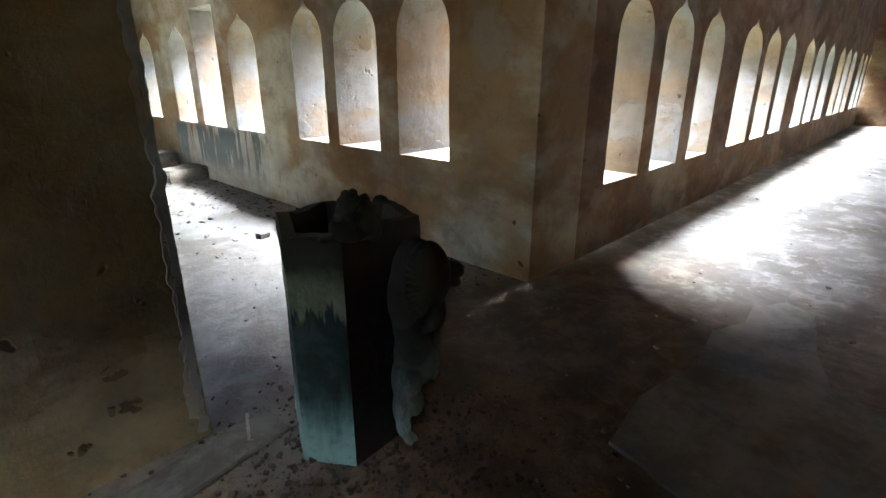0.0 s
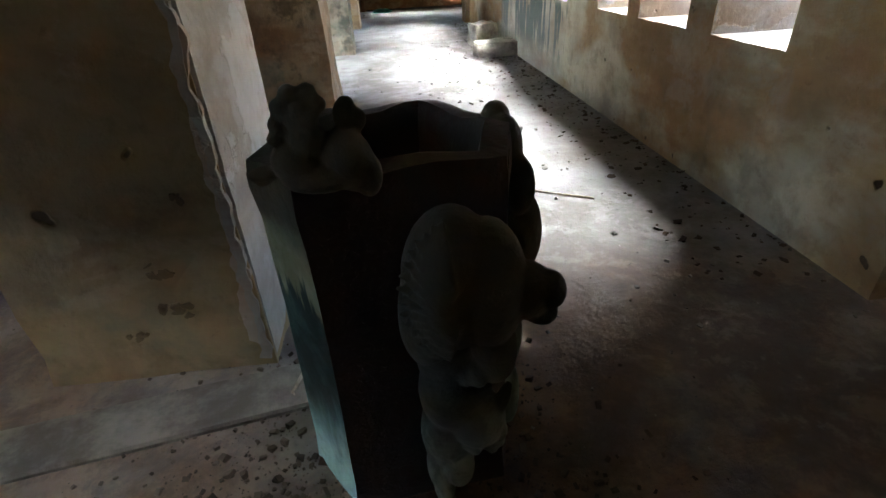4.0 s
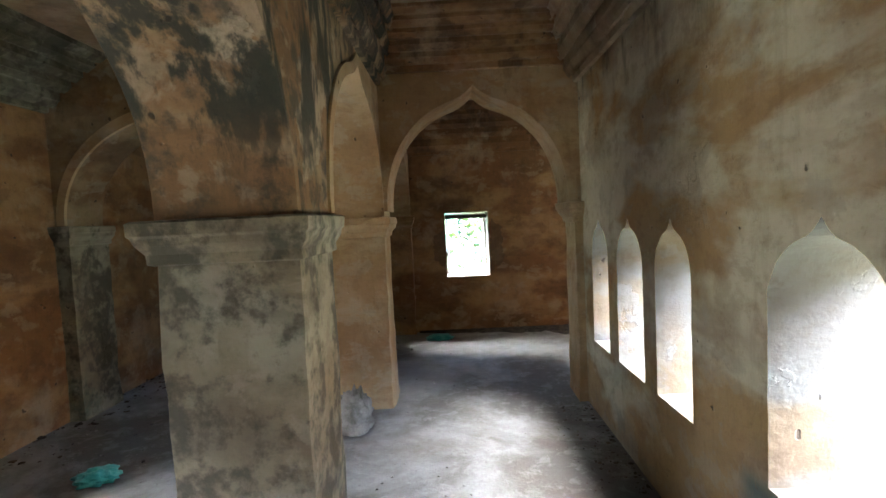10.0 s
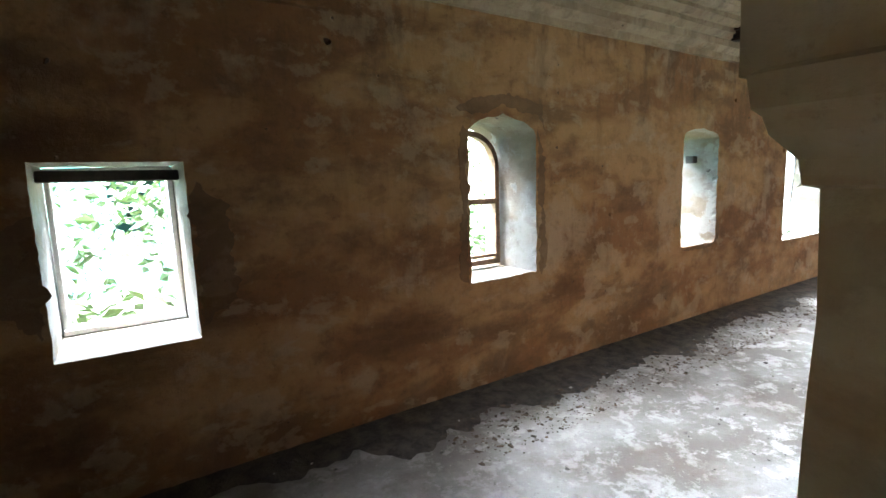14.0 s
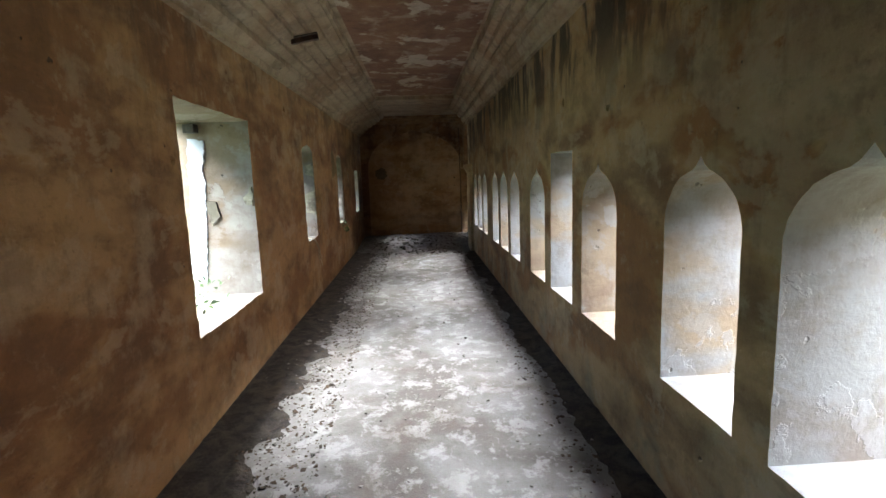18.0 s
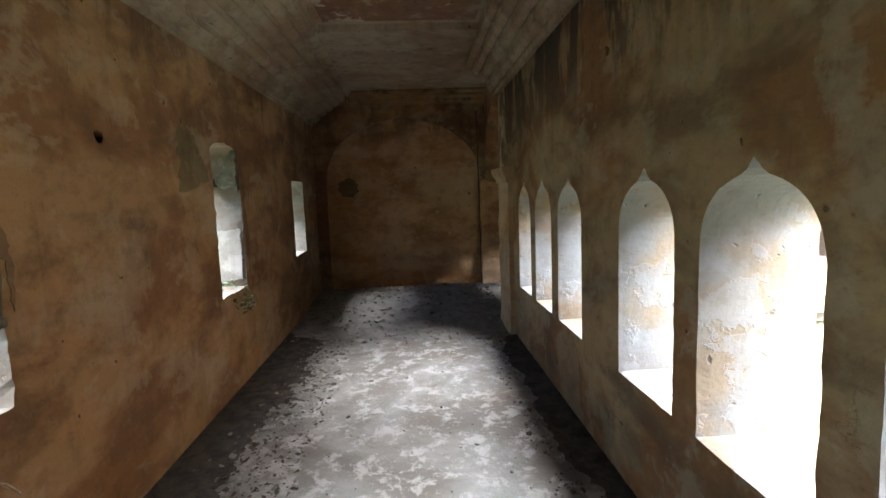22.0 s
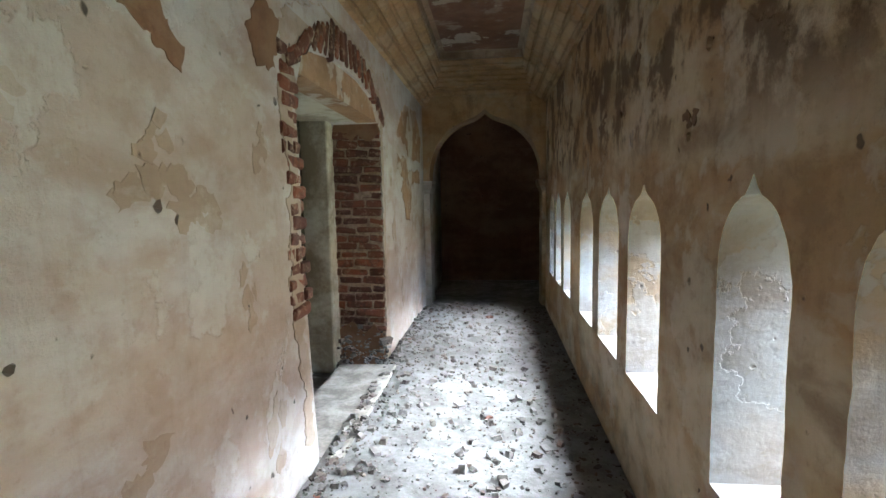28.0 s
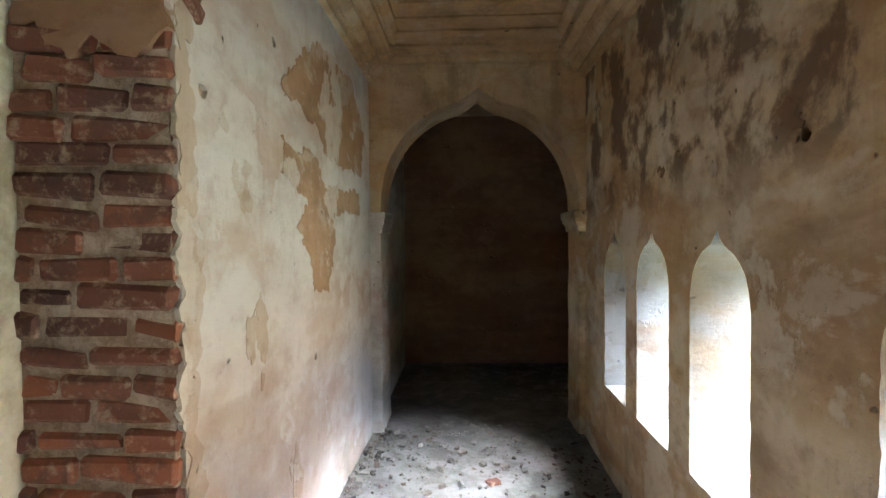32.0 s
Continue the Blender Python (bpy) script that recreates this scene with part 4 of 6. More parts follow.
def steps(width, z0, z1, n=5):
    """Rows of a moulding of fillets and hollows that leans out over the room."""
    rows = [(-0.02, z0), (0.035, z0 + 0.004), (0.04, z0 + 0.05)]
    for i in range(n):
        d0, d1 = 0.04 + (width - 0.04) * i / n, 0.04 + (width - 0.04) * (i + 1) / n
        za, zb = z0 + 0.05 + (z1 - z0 - 0.05) * (i / n) ** 0.8, z0 + 0.05 + (z1 - z0 - 0.05) * ((i + 1) / n) ** 0.8
        r = d1 - d0
        rows += [(d0 + r * 0.12, za + (zb - za) * 0.05), (d0 + r * 0.35, za - (zb - za) * 0.10), (d0 + r * 0.6, za + (zb - za) * 0.05), (d0 + r * 0.85, za + (zb - za) * 0.35), (d1, za + (zb - za) * 0.40), (d1, zb)]
    return rows + [(width, z1 + 0.12)]


cornice("cornice_north_left", (2.2, 10.935), (17.35, 10.935), (0, -1), steps(0.64, 2.56, 2.985, 6), CEIL, 1)
cornice("cornice_north_right", (2.45, 8.465), (15.6, 8.465), (0, 1), steps(0.36, 2.60, 2.985, 4), CEIL, 2)
cornice("cornice_north_end", (17.35, 8.4), (17.35, 10.935), (-1, 0), steps(0.4, 2.78, 2.985, 3), PLASTER_RED, 3)
cornice("cornice_west_right", (2.0, 1.32), (2.0, 8.22), (-1, 0), steps(0.32, 2.56, 2.985, 4), CEIL, 4)
cornice("cornice_west_left", (0.40, 1.32), (0.40, 8.22), (1, 0), steps(0.22, 2.62, 2.985, 3), PLASTER_ARCH, 5)
cornice("cornice_west_end", (0.41, 8.22), (2.0, 8.22), (0, -1), steps(0.62, 2.70, 2.985, 5), PLASTER_RED, 6)
cornice("cornice_aisle", (-2.3, 1.32), (-2.3, 10.93), (1, 0), steps(0.55, 2.54, 2.985, 5), MOULD, 7)
cornice("cornice_aisle_inner", (-0.10, 1.32), (-0.10, 10.93), (-1, 0), steps(0.3, 2.62, 2.985, 3), PLASTER_PIER, 8)
cornice("cornice_corner", (-2.3, 10.935), (2.2, 10.935), (0, -1), steps(0.5, 2.40, 2.985, 5), PLASTER_RED, 9)
cornice("cornice_east_left", (17.26, 0.99), (17.26, 7.84), (-1, 0), steps(0.36, 2.74, 3.045, 4), PLASTER_TAN, 10)
cornice("cornice_east_right", (15.615, 0.99), (15.615, 7.84), (1, 0), steps(0.36, 2.74, 3.045, 4), PLASTER_TAN, 11)
cornice("cornice_east_end", (15.615, 0.99), (17.26, 0.99), (0, 1), steps(1.05, 2.86, 3.045, 6), PLASTER_TAN, 12)


def ceiling_panel(name, x0, x1, y0, y1, px0, px1, py0, py1, z, label, field):
    """A ceiling slab whose field is sunk by a worn step."""
    bm = bmesh.new()

    def ring(a, b, c, d, zz):
        return [bm.verts.new(p) for p in ((a, c, zz), (b, c, zz), (b, d, zz), (a, d, zz))]

    r = [ring(x0, x1, y0, y1, z), ring(px0, px1, py0, py1, z), ring(px0 + 0.01, px1 - 0.01, py0 + 0.01, py1 - 0.01, z + 0.06),
         ring(px0 + 0.06, px1 - 0.06, py0 + 0.06, py1 - 0.06, z + 0.065)]
    for p, q in zip(r, r[1:]):
        for i in range(4):
            bm.faces.new((p[i], p[(i + 1) % 4], q[(i + 1) % 4], q[i]))
    bm.faces.new(r[-1]).material_index = 1
    top = ring(x0, x1, y0, y1, z + 0.35)
    for i in range(4):
        bm.faces.new((r[0][i], r[0][(i + 1) % 4], top[(i + 1) % 4], top[i]))
    bm.faces.new(top)
    bmesh.ops.recalc_face_normals(bm, faces=bm.faces)
    return structure(part(name, bm, [CEIL, field]), label, "ceiling")


ceiling_panel("ceiling_north", 2.45, 17.95, 8.02, 11.5, 2.7, 14.45, 8.80, 10.27, 2.985, "flaking red and cream plaster ceiling with a sunken panel", CEIL_FIELD)
ceiling_panel("ceiling_west", -2.9, 2.45, 1.3, 11.5, 0.63, 1.65, 1.5, 7.5, 2.985, "brown mottled plaster ceiling with a sunken panel", CEIL)
ceiling_panel("ceiling_east", 15.165, 17.9, 1.3, 8.02, 15.98, 16.89, 2.1, 7.6, 3.045, "red-brown plaster ceiling with a sunken panel", CEIL_FIELD)
flat("ceiling_south", -2.9, 17.9, -1.8, 1.3, 3.0, 3.35, CEIL, "plain plaster ceiling", "ceiling")

# ---- pilasters that carry the cross arches ----
pier(1.94, 2.43, 8.19, 8.545, 1.6, (1, 1, 1, 1), 0.068, 1.62, PLASTER_TAN)["label"] = "plastered corner pilaster with a worn cap"
pier(-0.12, 0.40, 10.83, 11.0, 1.6, (1, 1, 1, 0), 0.05, 1.60, PLASTER_RED)["label"] = "red-brown plastered pilaster against the outer wall"
pier(-2.4, -2.18, 8.20, 8.66, 1.6, (0, 1, 1, 1), 0.05, 1.62)["label"] = "plastered pilaster in the dark side aisle"
pier(14.84, 15.42, 8.2, 8.515, 1.6, (1, 1, 1, 1), 0.065, 1.76, PLASTER_TAN)["label"] = "broad plastered corner pilaster with a plain cap"
pier(17.19, 17.45, 7.88, 8.48, 1.6, (1, 0, 1, 0), 0.045, 1.70, PLASTER_RED)["label"] = "stained plaster pilaster with a cracked edge"
pier(17.18, 17.4, 0.58, 0.98, 1.6, (1, 0, 1, 1), 0.04, 1.74, PLASTER_PALE)["label"] = "pale plaster pilaster under the dark arch"
pier(15.45, 15.66, 0.58, 0.98, 1.6, (0, 1, 1, 1), 0.05, 1.74, PLASTER_EAST)["label"] = "broken plaster pilaster under the dark arch"

# ---- dark rooms beyond the doorway and the arch ----
# The back wall's small opening is unseen, added to light the room's floor.
room = slab("wall_room_back", (20.4, 0, 0), (0, 1, 0), (1, 0, 0), 0.4, rect(1.5, 8.6, -0.02, H), [rect(6.2, 6.75, 0.75, 1.2)], MOULD, REVEAL)
structure(room, "grey-green plaster back wall of a dark room", "wall")
room = slab("wall_room_south", (0, 2.0, 0), (1, 0, 0), (0, -1, 0), 0.4, rect(17.88, 20.4, -0.02, H), [[(18.62, 0.1), (18.66, 0.9), (18.6, 1.6), (18.72, 2.05), (18.95, 2.15), (19.1, 1.95), (19.06, 1.5), (19.14, 1.2), (19.02, 0.8), (19.1, 0.45), (18.98, 0.1)]], MOULD, amp=0.05)
structure(room, "dim plaster side wall of a dark room", "wall")
room = slab("wall_room_north", (0, 8.1, 0), (1, 0, 0), (0, 1, 0), 0.4, rect(17.96, 20.4, -0.02, H), [], PLASTER)
structure(room, "dim plaster side wall of a dark room", "wall")
flat("wall_far_room_back", 17.9, 20.8, -0.6, -0.2, -0.02, H, MOULD, "dim plaster wall of a second dark room", "wall")
flat("wall_far_room_side", 20.8, 21.1, -0.6, 2.0, -0.02, H, MOULD, "dim plaster side wall of a second dark room", "wall")
flat("floor_far_room", 17.9, 20.8, -0.2, 2.0, -0.2, 0.02, DUST, "dusty floor of a second dark room", "floor")
flat("ceiling_far_room", 17.9, 21.1, -0.6, 1.6, 2.9, 3.3, CEIL, "dark plaster ceiling of a second room", "ceiling")
flat("floor_room", 17.9, 20.4, 2.0, 8.1, -0.2, 0.03, DUST, "dusty floor under fallen rubble", "floor")
# The gap left between the four slabs is added to light the rubble.
bm = bmesh.new()
for x0, x1, y0, y1 in ((17.9, 20.8, 1.6, 2.5), (17.9, 20.8, 2.74, 8.5), (17.9, 18.62, 2.5, 2.74), (18.86, 20.8, 2.5, 2.74)):
    box(bm, (x0, y0, 2.9), (x1, y1, 3.3))
structure(part("ceiling_room", bm, CEIL), "dark plaster ceiling with a small unseen hole added for light", "ceiling")
# Unseen wall, put here to stop gallery light reaching the space behind the arch.
room = slab("wall_light_stop", (14.7, 0, 0), (0, 1, 0), (-1, 0, 0), 0.35, rect(-1.25, 1.32, -0.02, 3.1), [], PLASTER)
structure(room, "unseen plain cross wall added to keep light off the dark arch", "wall")


# ---- the broken doorway ----
def brick_mesh(seed, size):
    rnd = random.Random(seed)
    bm = bmesh.new()
    lx, ly, lz = size
    box(bm, (-lx / 2, -ly / 2, -lz / 2), (lx / 2, ly / 2, lz / 2), 0.011, 0.009, rnd)
    me = bpy.data.meshes.new("brick")
    bm.to_mesh(me)
    bm.free()
    me.materials.append(BRICK)
    return me


wall_east = [o for o in scene.objects if o.name == "wall_east"][0]
wall_north = [o for o in scene.objects if o.name == "wall_north"][0]
BRICKS = [brick_mesh(i, (random.Random(i).uniform(0.16, 0.27), 0.09, random.Random(i + 50).uniform(0.055, 0.066))) for i in range(14)]


def lay(parent, place, turn, k, sx=1.0):
    ob = new("brick", BRICKS[k % len(BRICKS)])
    ob.parent = parent
    ob.matrix_basis = pose(*place, *turn) @ Matrix.Diagonal((sx, 1, 1, 1))
    return ob


rnd = random.Random(7)
# far jamb: its face looks back along the gallery, with deep pale joints
bm = bmesh.new()
box(bm, (17.275, 3.40, 0.0), (17.68, 3.569, 2.3))
structure(part("jamb_core", bm, MORTAR, None), "pale lime mortar behind the jamb bricks", "wall")
z = 0.10
row = 0
while z < 2.24:
    x = 17.265 - rnd.uniform(0, 0.01) - (0.08 if row % 2 else 0.0)
    while x < 17.66:
        k = rnd.randrange(14)
        ln = BRICKS[k].vertices and max(v.co.x for v in BRICKS[k].vertices) * 2
        x0, x1 = max(x, 17.262), min(x + ln, 17.675)
        if x1 - x0 > 0.03:
            lay(wall_east, ((x0 + x1) / 2, 3.533 + rnd.uniform(-0.006, 0.012), z + rnd.uniform(-0.004, 0.004)), (rnd.uniform(-4, 4), -2.5 + rnd.uniform(-2, 2), rnd.uniform(-4, 4)), k, (x1 - x0) / ln)
        x += ln + rnd.uniform(0.003, 0.012)
    z += rnd.uniform(0.067, 0.076)
    row += 1
# broken edge of the near side, course over course, and the relieving arch over the opening
z = 0.98
row = 0
while z < 2.26:
    edge_y = 5.36 + 0.03 * noise.noise((z * 3, 4, 0)) + (0.03 if z > 1.9 else 0.0)
    reach = 0.17 + 0.05 * noise.noise((z * 2.2, 9, 0)) + 0.06 * max(0.0, z - 1.6)
    y = edge_y - rnd.uniform(0.0, 0.035)
    while y < edge_y + reach:
        k = rnd.randrange(14)
        ln = max(v.co.x for v in BRICKS[k].vertices) * 2
        wide = min(rnd.uniform(0.07, 0.11) if row % 2 else rnd.uniform(0.13, 0.2), edge_y + reach + 0.02 - y)
        if wide > 0.035:
            lay(wall_east, (17.298 + rnd.uniform(-0.008, 0.006), y + wide / 2, z + rnd.uniform(-0.004, 0.004)), (rnd.uniform(-3, 3), rnd.uniform(-2, 2), 90 + rnd.uniform(-4, 4)), k, wide / ln)
        y += wide + rnd.uniform(0.004, 0.012)
    z += rnd.uniform(0.067, 0.075)
    row += 1
for i in range(26):
    a = math.pi * (0.12 + 0.76 * i / 25)
    y, zz = 4.46 + 1.02 * math.cos(a), 2.02 + 0.46 * math.sin(a)
    lay(wall_east, (17.272 + rnd.uniform(-0.006, 0.012), y, zz), (0, 0, 0), rnd.randrange(14), 0.5).matrix_basis = (
        pose(17.268 + rnd.uniform(-0.006, 0.012), y, zz) @ pose(0, 0, 0, math.degrees(-a) + 180 + rnd.uniform(-6, 6), 0, 0) @ pose(0, 0, 0, 0, 0, 90) @ Matrix.Diagonal((0.95, 0.5, 1, 1)))


def timber(name, lo, hi, mat, label, cat, jit=0.008, seed=1):
    bm = bmesh.new()
    box(bm, lo, hi, 0.01, jit, random.Random(seed))
    return tagged(part(name, bm, mat), label, cat)


structure(timber("door_lintel", (17.452, 3.5, 2.165), (17.9, 5.48, 2.26), POSTM, "", ""), "pale timber lintel board over the broken doorway", "lintel")
flat("door_head_infill", 17.285, 17.45, 3.52, 5.38, 2.155, 2.36, ORANGE, "broken orange-brown render over the doorway's lintel", "wall")
structure(timber("door_post", (17.68, 3.50, 0.02), (17.90, 3.72, 2.17), POSTM, "", "", 0.01, 4), "pale grey-green plastered door post", "door post")
structure(timber("threshold", (17.12, 3.80, -0.01), (17.62, 5.28, 0.14), STONE, "", "", 0.01, 5), "worn grey stone threshold slab", "threshold")


# ---- rubble, chips and grit ----
def chunk(bm, p, s, rnd, flat_=0.6):
    """One broken piece: an irregular eight-cornered lump."""
    yaw = rnd.uniform(0, math.tau)
    tilt = rnd.uniform(-0.4, 0.4)
    m = Euler((tilt, rnd.uniform(-0.4, 0.4), yaw)).to_matrix()
    dx, dy, dz = s * rnd.uniform(0.6, 1.2), s * rnd.uniform(0.45, 0.9), s * flat_ * rnd.uniform(0.5, 1.0)
    vs = []
    for sx, sy, sz in ((-1, -1, -1), (1, -1, -1), (1, 1, -1), (-1, 1, -1), (-1, -1, 1), (1, -1, 1), (1, 1, 1), (-1, 1, 1)):
        k = rnd.uniform(0.6, 1.1)
        q = m @ Vector((sx * dx * 0.5 * k, sy * dy * 0.5 * rnd.uniform(0.6, 1.1), sz * dz * 0.5 * rnd.uniform(0.6, 1.1)))
        vs.append(bm.verts.new((p[0] + q.x, p[1] + q.y, p[2] + q.z + dz * 0.35)))
    for f in ((0, 3, 2, 1), (4, 5, 6, 7), (0, 1, 5, 4), (1, 2, 6, 5), (2, 3, 7, 6), (3, 0, 4, 7)):
        bm.faces.new([vs[i] for i in f])


def heap_z(x, y):
    """Height of the rubble bed in the east gallery and its corner."""
    if y < 8.4:
        side = min(1.0, max(0.0, (x - 16.1) / 1.0))
        along = min(1.0, max(0.0, (y - 0.8) / 1.0)) * (0.55 + 0.45 * min(1.0, max(0.0, (y - 1.5) / 3)))
        base = 0.115 * side * along + 0.02
    else:
        base = -0.025 + 0.145 * max(0.0, min(1.0, (x - 14.5) / 2.3))
    return base + 0.02 * noise.noise((x * 2.5, y * 2.5, 0)) + 0.012 * noise.noise((x * 8, y * 8, 3))


def heap(name, x0, x1, y0, y1, label, step=0.09):
    bm = bmesh.new()
    nx, ny = int((x1 - x0) / step), int((y1 - y0) / step)
    g = [[bm.verts.new((x0 + (x1 - x0) * i / nx, y0 + (y1 - y0) * j / ny, heap_z(x0 + (x1 - x0) * i / nx, y0 + (y1 - y0) * j / ny))) for j in range(ny + 1)] for i in range(nx + 1)]
    for i in range(nx):
        for j in range(ny):
            bm.faces.new((g[i][j], g[i + 1][j], g[i + 1][j + 1], g[i][j + 1])).smooth = True
    return tagged(part(name, bm, DUST), label, "rubble", kind="stuff")


heap("rubble_bed", 15.625, 17.25, 0.2, 8.42, "pale dust and broken plaster bed on the floor")
heap("rubble_bed", 14.4, 17.34, 8.42, 10.92, "grey dust bed below the end wall")


def scatter(name, n, spots, smin, smax, mat, label, seed, flat_=0.6):
    rnd = random.Random(seed)
    bm = bmesh.new()
    for _ in range(n):
        x, y, z = spots(rnd)
        s = smin * (smax / smin) ** (rnd.random() ** 2.2)
        chunk(bm, (x, y, z), s, rnd, flat_)
    return tagged(part(name, bm, mat), label, "rubble", kind="stuff")


def east_spot(r):
    y = r.uniform(0.9, 8.3)
    x = 17.22 - 1.35 * r.random() ** 1.9
    return x, y, heap_z(x, y)


def east_even(r):
    x, y = r.uniform(15.7, 17.2), r.uniform(0.7, 8.4)
    return x, y, heap_z(x, y)


def corner_spot(r):
    x, y = 17.3 - 2.8 * r.random() ** 1.3, r.uniform(8.45, 10.9)
    return x, y, heap_z(x, y) if x > 14.4 else 0.0


SHADEMOULD = simple("shade_and_leaf_mould", (0.016, 0.012, 0.009), (0.062, 0.048, 0.036), 9, 0.98, 0.9, 0.02)


def shade_dirt_bed(x0, x1, wall_y, side, width, label, seed):
    """A thin dark drift of dirt and painted shade against a wall, thickest at the wall, with a ragged edge that thins
    out to the floor.
    """
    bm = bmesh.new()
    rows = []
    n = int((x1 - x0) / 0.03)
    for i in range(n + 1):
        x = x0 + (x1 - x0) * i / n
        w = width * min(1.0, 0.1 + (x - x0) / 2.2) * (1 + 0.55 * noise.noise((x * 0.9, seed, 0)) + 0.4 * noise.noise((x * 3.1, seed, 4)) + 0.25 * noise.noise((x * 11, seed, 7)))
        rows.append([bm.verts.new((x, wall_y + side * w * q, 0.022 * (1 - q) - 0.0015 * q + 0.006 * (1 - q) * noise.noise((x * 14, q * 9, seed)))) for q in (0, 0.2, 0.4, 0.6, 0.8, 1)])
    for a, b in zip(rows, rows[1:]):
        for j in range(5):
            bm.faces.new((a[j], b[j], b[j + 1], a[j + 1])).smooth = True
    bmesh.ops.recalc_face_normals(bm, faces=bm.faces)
    return tagged(part("dirt", bm, SHADEMOULD), label, "dirt", kind="stuff")


# Outer wall: real leaf mould, widened into the dark of the wall's shade.
shade_dirt_bed(0.44, 15.6, 10.933, -1, 0.42, "dark leaf mould, dirt and painted shade along the outer wall", 3)
# Below the openings there is only shade; this strip paints it dark.
shade_dirt_bed(2.5, 14.8, 8.468, 1, 0.2, "dark strip painting the shade below the pointed openings", 8)
scatter("rubble", 3800, east_spot, 0.009, 0.06, CHIPS, "broken brick and plaster rubble", 11, 0.85)
scatter("small_rubble", 4500, east_even, 0.005, 0.026, CHIPS, "small plaster chips", 12)
scatter("rubble", 2600, corner_spot, 0.006, 0.055, CHIPS, "broken plaster and stone rubble at the end wall", 13)
scatter("rubble", 900, lambda r: (r.gauss(18.75, 0.4), r.gauss(2.6, 0.45), 0.03 + 0.16 * r.random()), 0.03, 0.14, CHIPS, "fallen plaster heaped below the ceiling's added light hole", 31)
scatter("rubble", 700, lambda r: (r.uniform(17.9, 20.2), r.uniform(2.2, 7.9), 0.03), 0.03, 0.2, CHIPS, "heaped stone rubble on a dark room's floor", 14)
scatter("rubble", 420, lambda r: (lambda q, w: (17.66 - 0.42 * q, 3.555 + 0.24 * w, 0.5 * (1 - w) ** 1.5 * r.random()))(r.random(), r.random()), 0.018, 0.1, CHIPS, "broken brick heaped at the jamb's foot", 23)
# Real leaves along the outer wall, packed denser to deepen its shaded strip.
scatter("litter", 9000, lambda r: (r.uniform(2.6, 15.5), 10.92 - 0.75 * r.random() ** 1.2, 0.0), 0.010, 0.042, DEADLEAF, "dead leaves and dirt, thickened to darken the shade along the wall", 24, 0.2)
# Crumbs along the courtyard walls stand in for the shade below the sills.
scatter("litter", 2600, lambda r: (r.uniform(2.6, 15.0), 8.48 + 0.36 * r.random() ** 1.4, 0.0), 0.01, 0.04, DEADLEAF, "dark crumbs standing in for the shade below the openings", 28, 0.25)
scatter("litter", 800, lambda r: (1.98 - 0.35 * r.random() ** 1.5, r.uniform(1.4, 8.1), 0.0), 0.01, 0.04, DEADLEAF, "debris crumbs, thickened to darken the shade at the wall's foot", 29, 0.25)
scatter("litter", 700, lambda r: (r.uniform(15.64, 15.95), r.uniform(1.0, 8.2), 0.03), 0.012, 0.05, DEADLEAF, "dark dirt and leaves below the openings", 25, 0.3)
scatter("litter", 350, lambda r: (-0.15 - 0.5 * r.random() ** 2, r.uniform(1.5, 8), 0.0), 0.012, 0.05, DEADLEAF, "dark dirt round the pier feet", 26, 0.3)
scatter("litter", 350, lambda r: (-2.28 + 0.5 * r.random() ** 2, r.uniform(1.5, 10), 0.0), 0.012, 0.06, DEADLEAF, "dark dirt along the aisle wall", 27, 0.3)
scatter("grit", 700, lambda r: (r.uniform(0.45, 1.98), r.uniform(1.0, 10.8), 0.0), 0.005, 0.02, GRIT, "dark grit and chips on the floor", 15)
scatter("grit", 700, lambda r: (r.uniform(-2.2, -0.15), r.uniform(1.4, 10.8), 0.0), 0.006, 0.035, GRIT, "grit and plaster crumbs on the floor", 16)
scatter("grit", 1800, lambda r: (r.uniform(2.4, 15.0), 10.9 - 2.3 * r.random() ** 1.5, 0.0), 0.006, 0.03, GRIT, "grit and chips along the gallery floor", 17)
scatter("grit", 3600, lambda r: (r.gauss(0.64, 0.25), r.gauss(0.88, 0.24), 0.0), 0.003, 0.024, SOILGRIT, "grit round the planter's foot", 18)
scatter("grit", 500, lambda r: (r.uniform(0.9, 14), r.uniform(-0.8, 1.28), 0.0), 0.006, 0.025, GRIT, "grit on the gallery floor", 19)
scatter("litter", 900, lambda r: (r.uniform(8.5, 15.5), 10.9 - 0.75 * r.random() ** 1.4, 0.0), 0.015, 0.07, GRIT, "dry leaves and plaster flakes along the wall", 20, 0.25)
scatter("rubble", 160, lambda r: (r.gauss(-0.9, 0.5), r.gauss(10.1, 0.35), 0.0), 0.03, 0.16, CHIPS, "stones and debris in the dark corner", 21)
scatter("litter", 260, lambda r: (r.gauss(1.35, 0.3), r.gauss(4.6, 0.9), 0.0), 0.008, 0.04, GRIT, "dark crumbs on the pale floor", 22, 0.4)


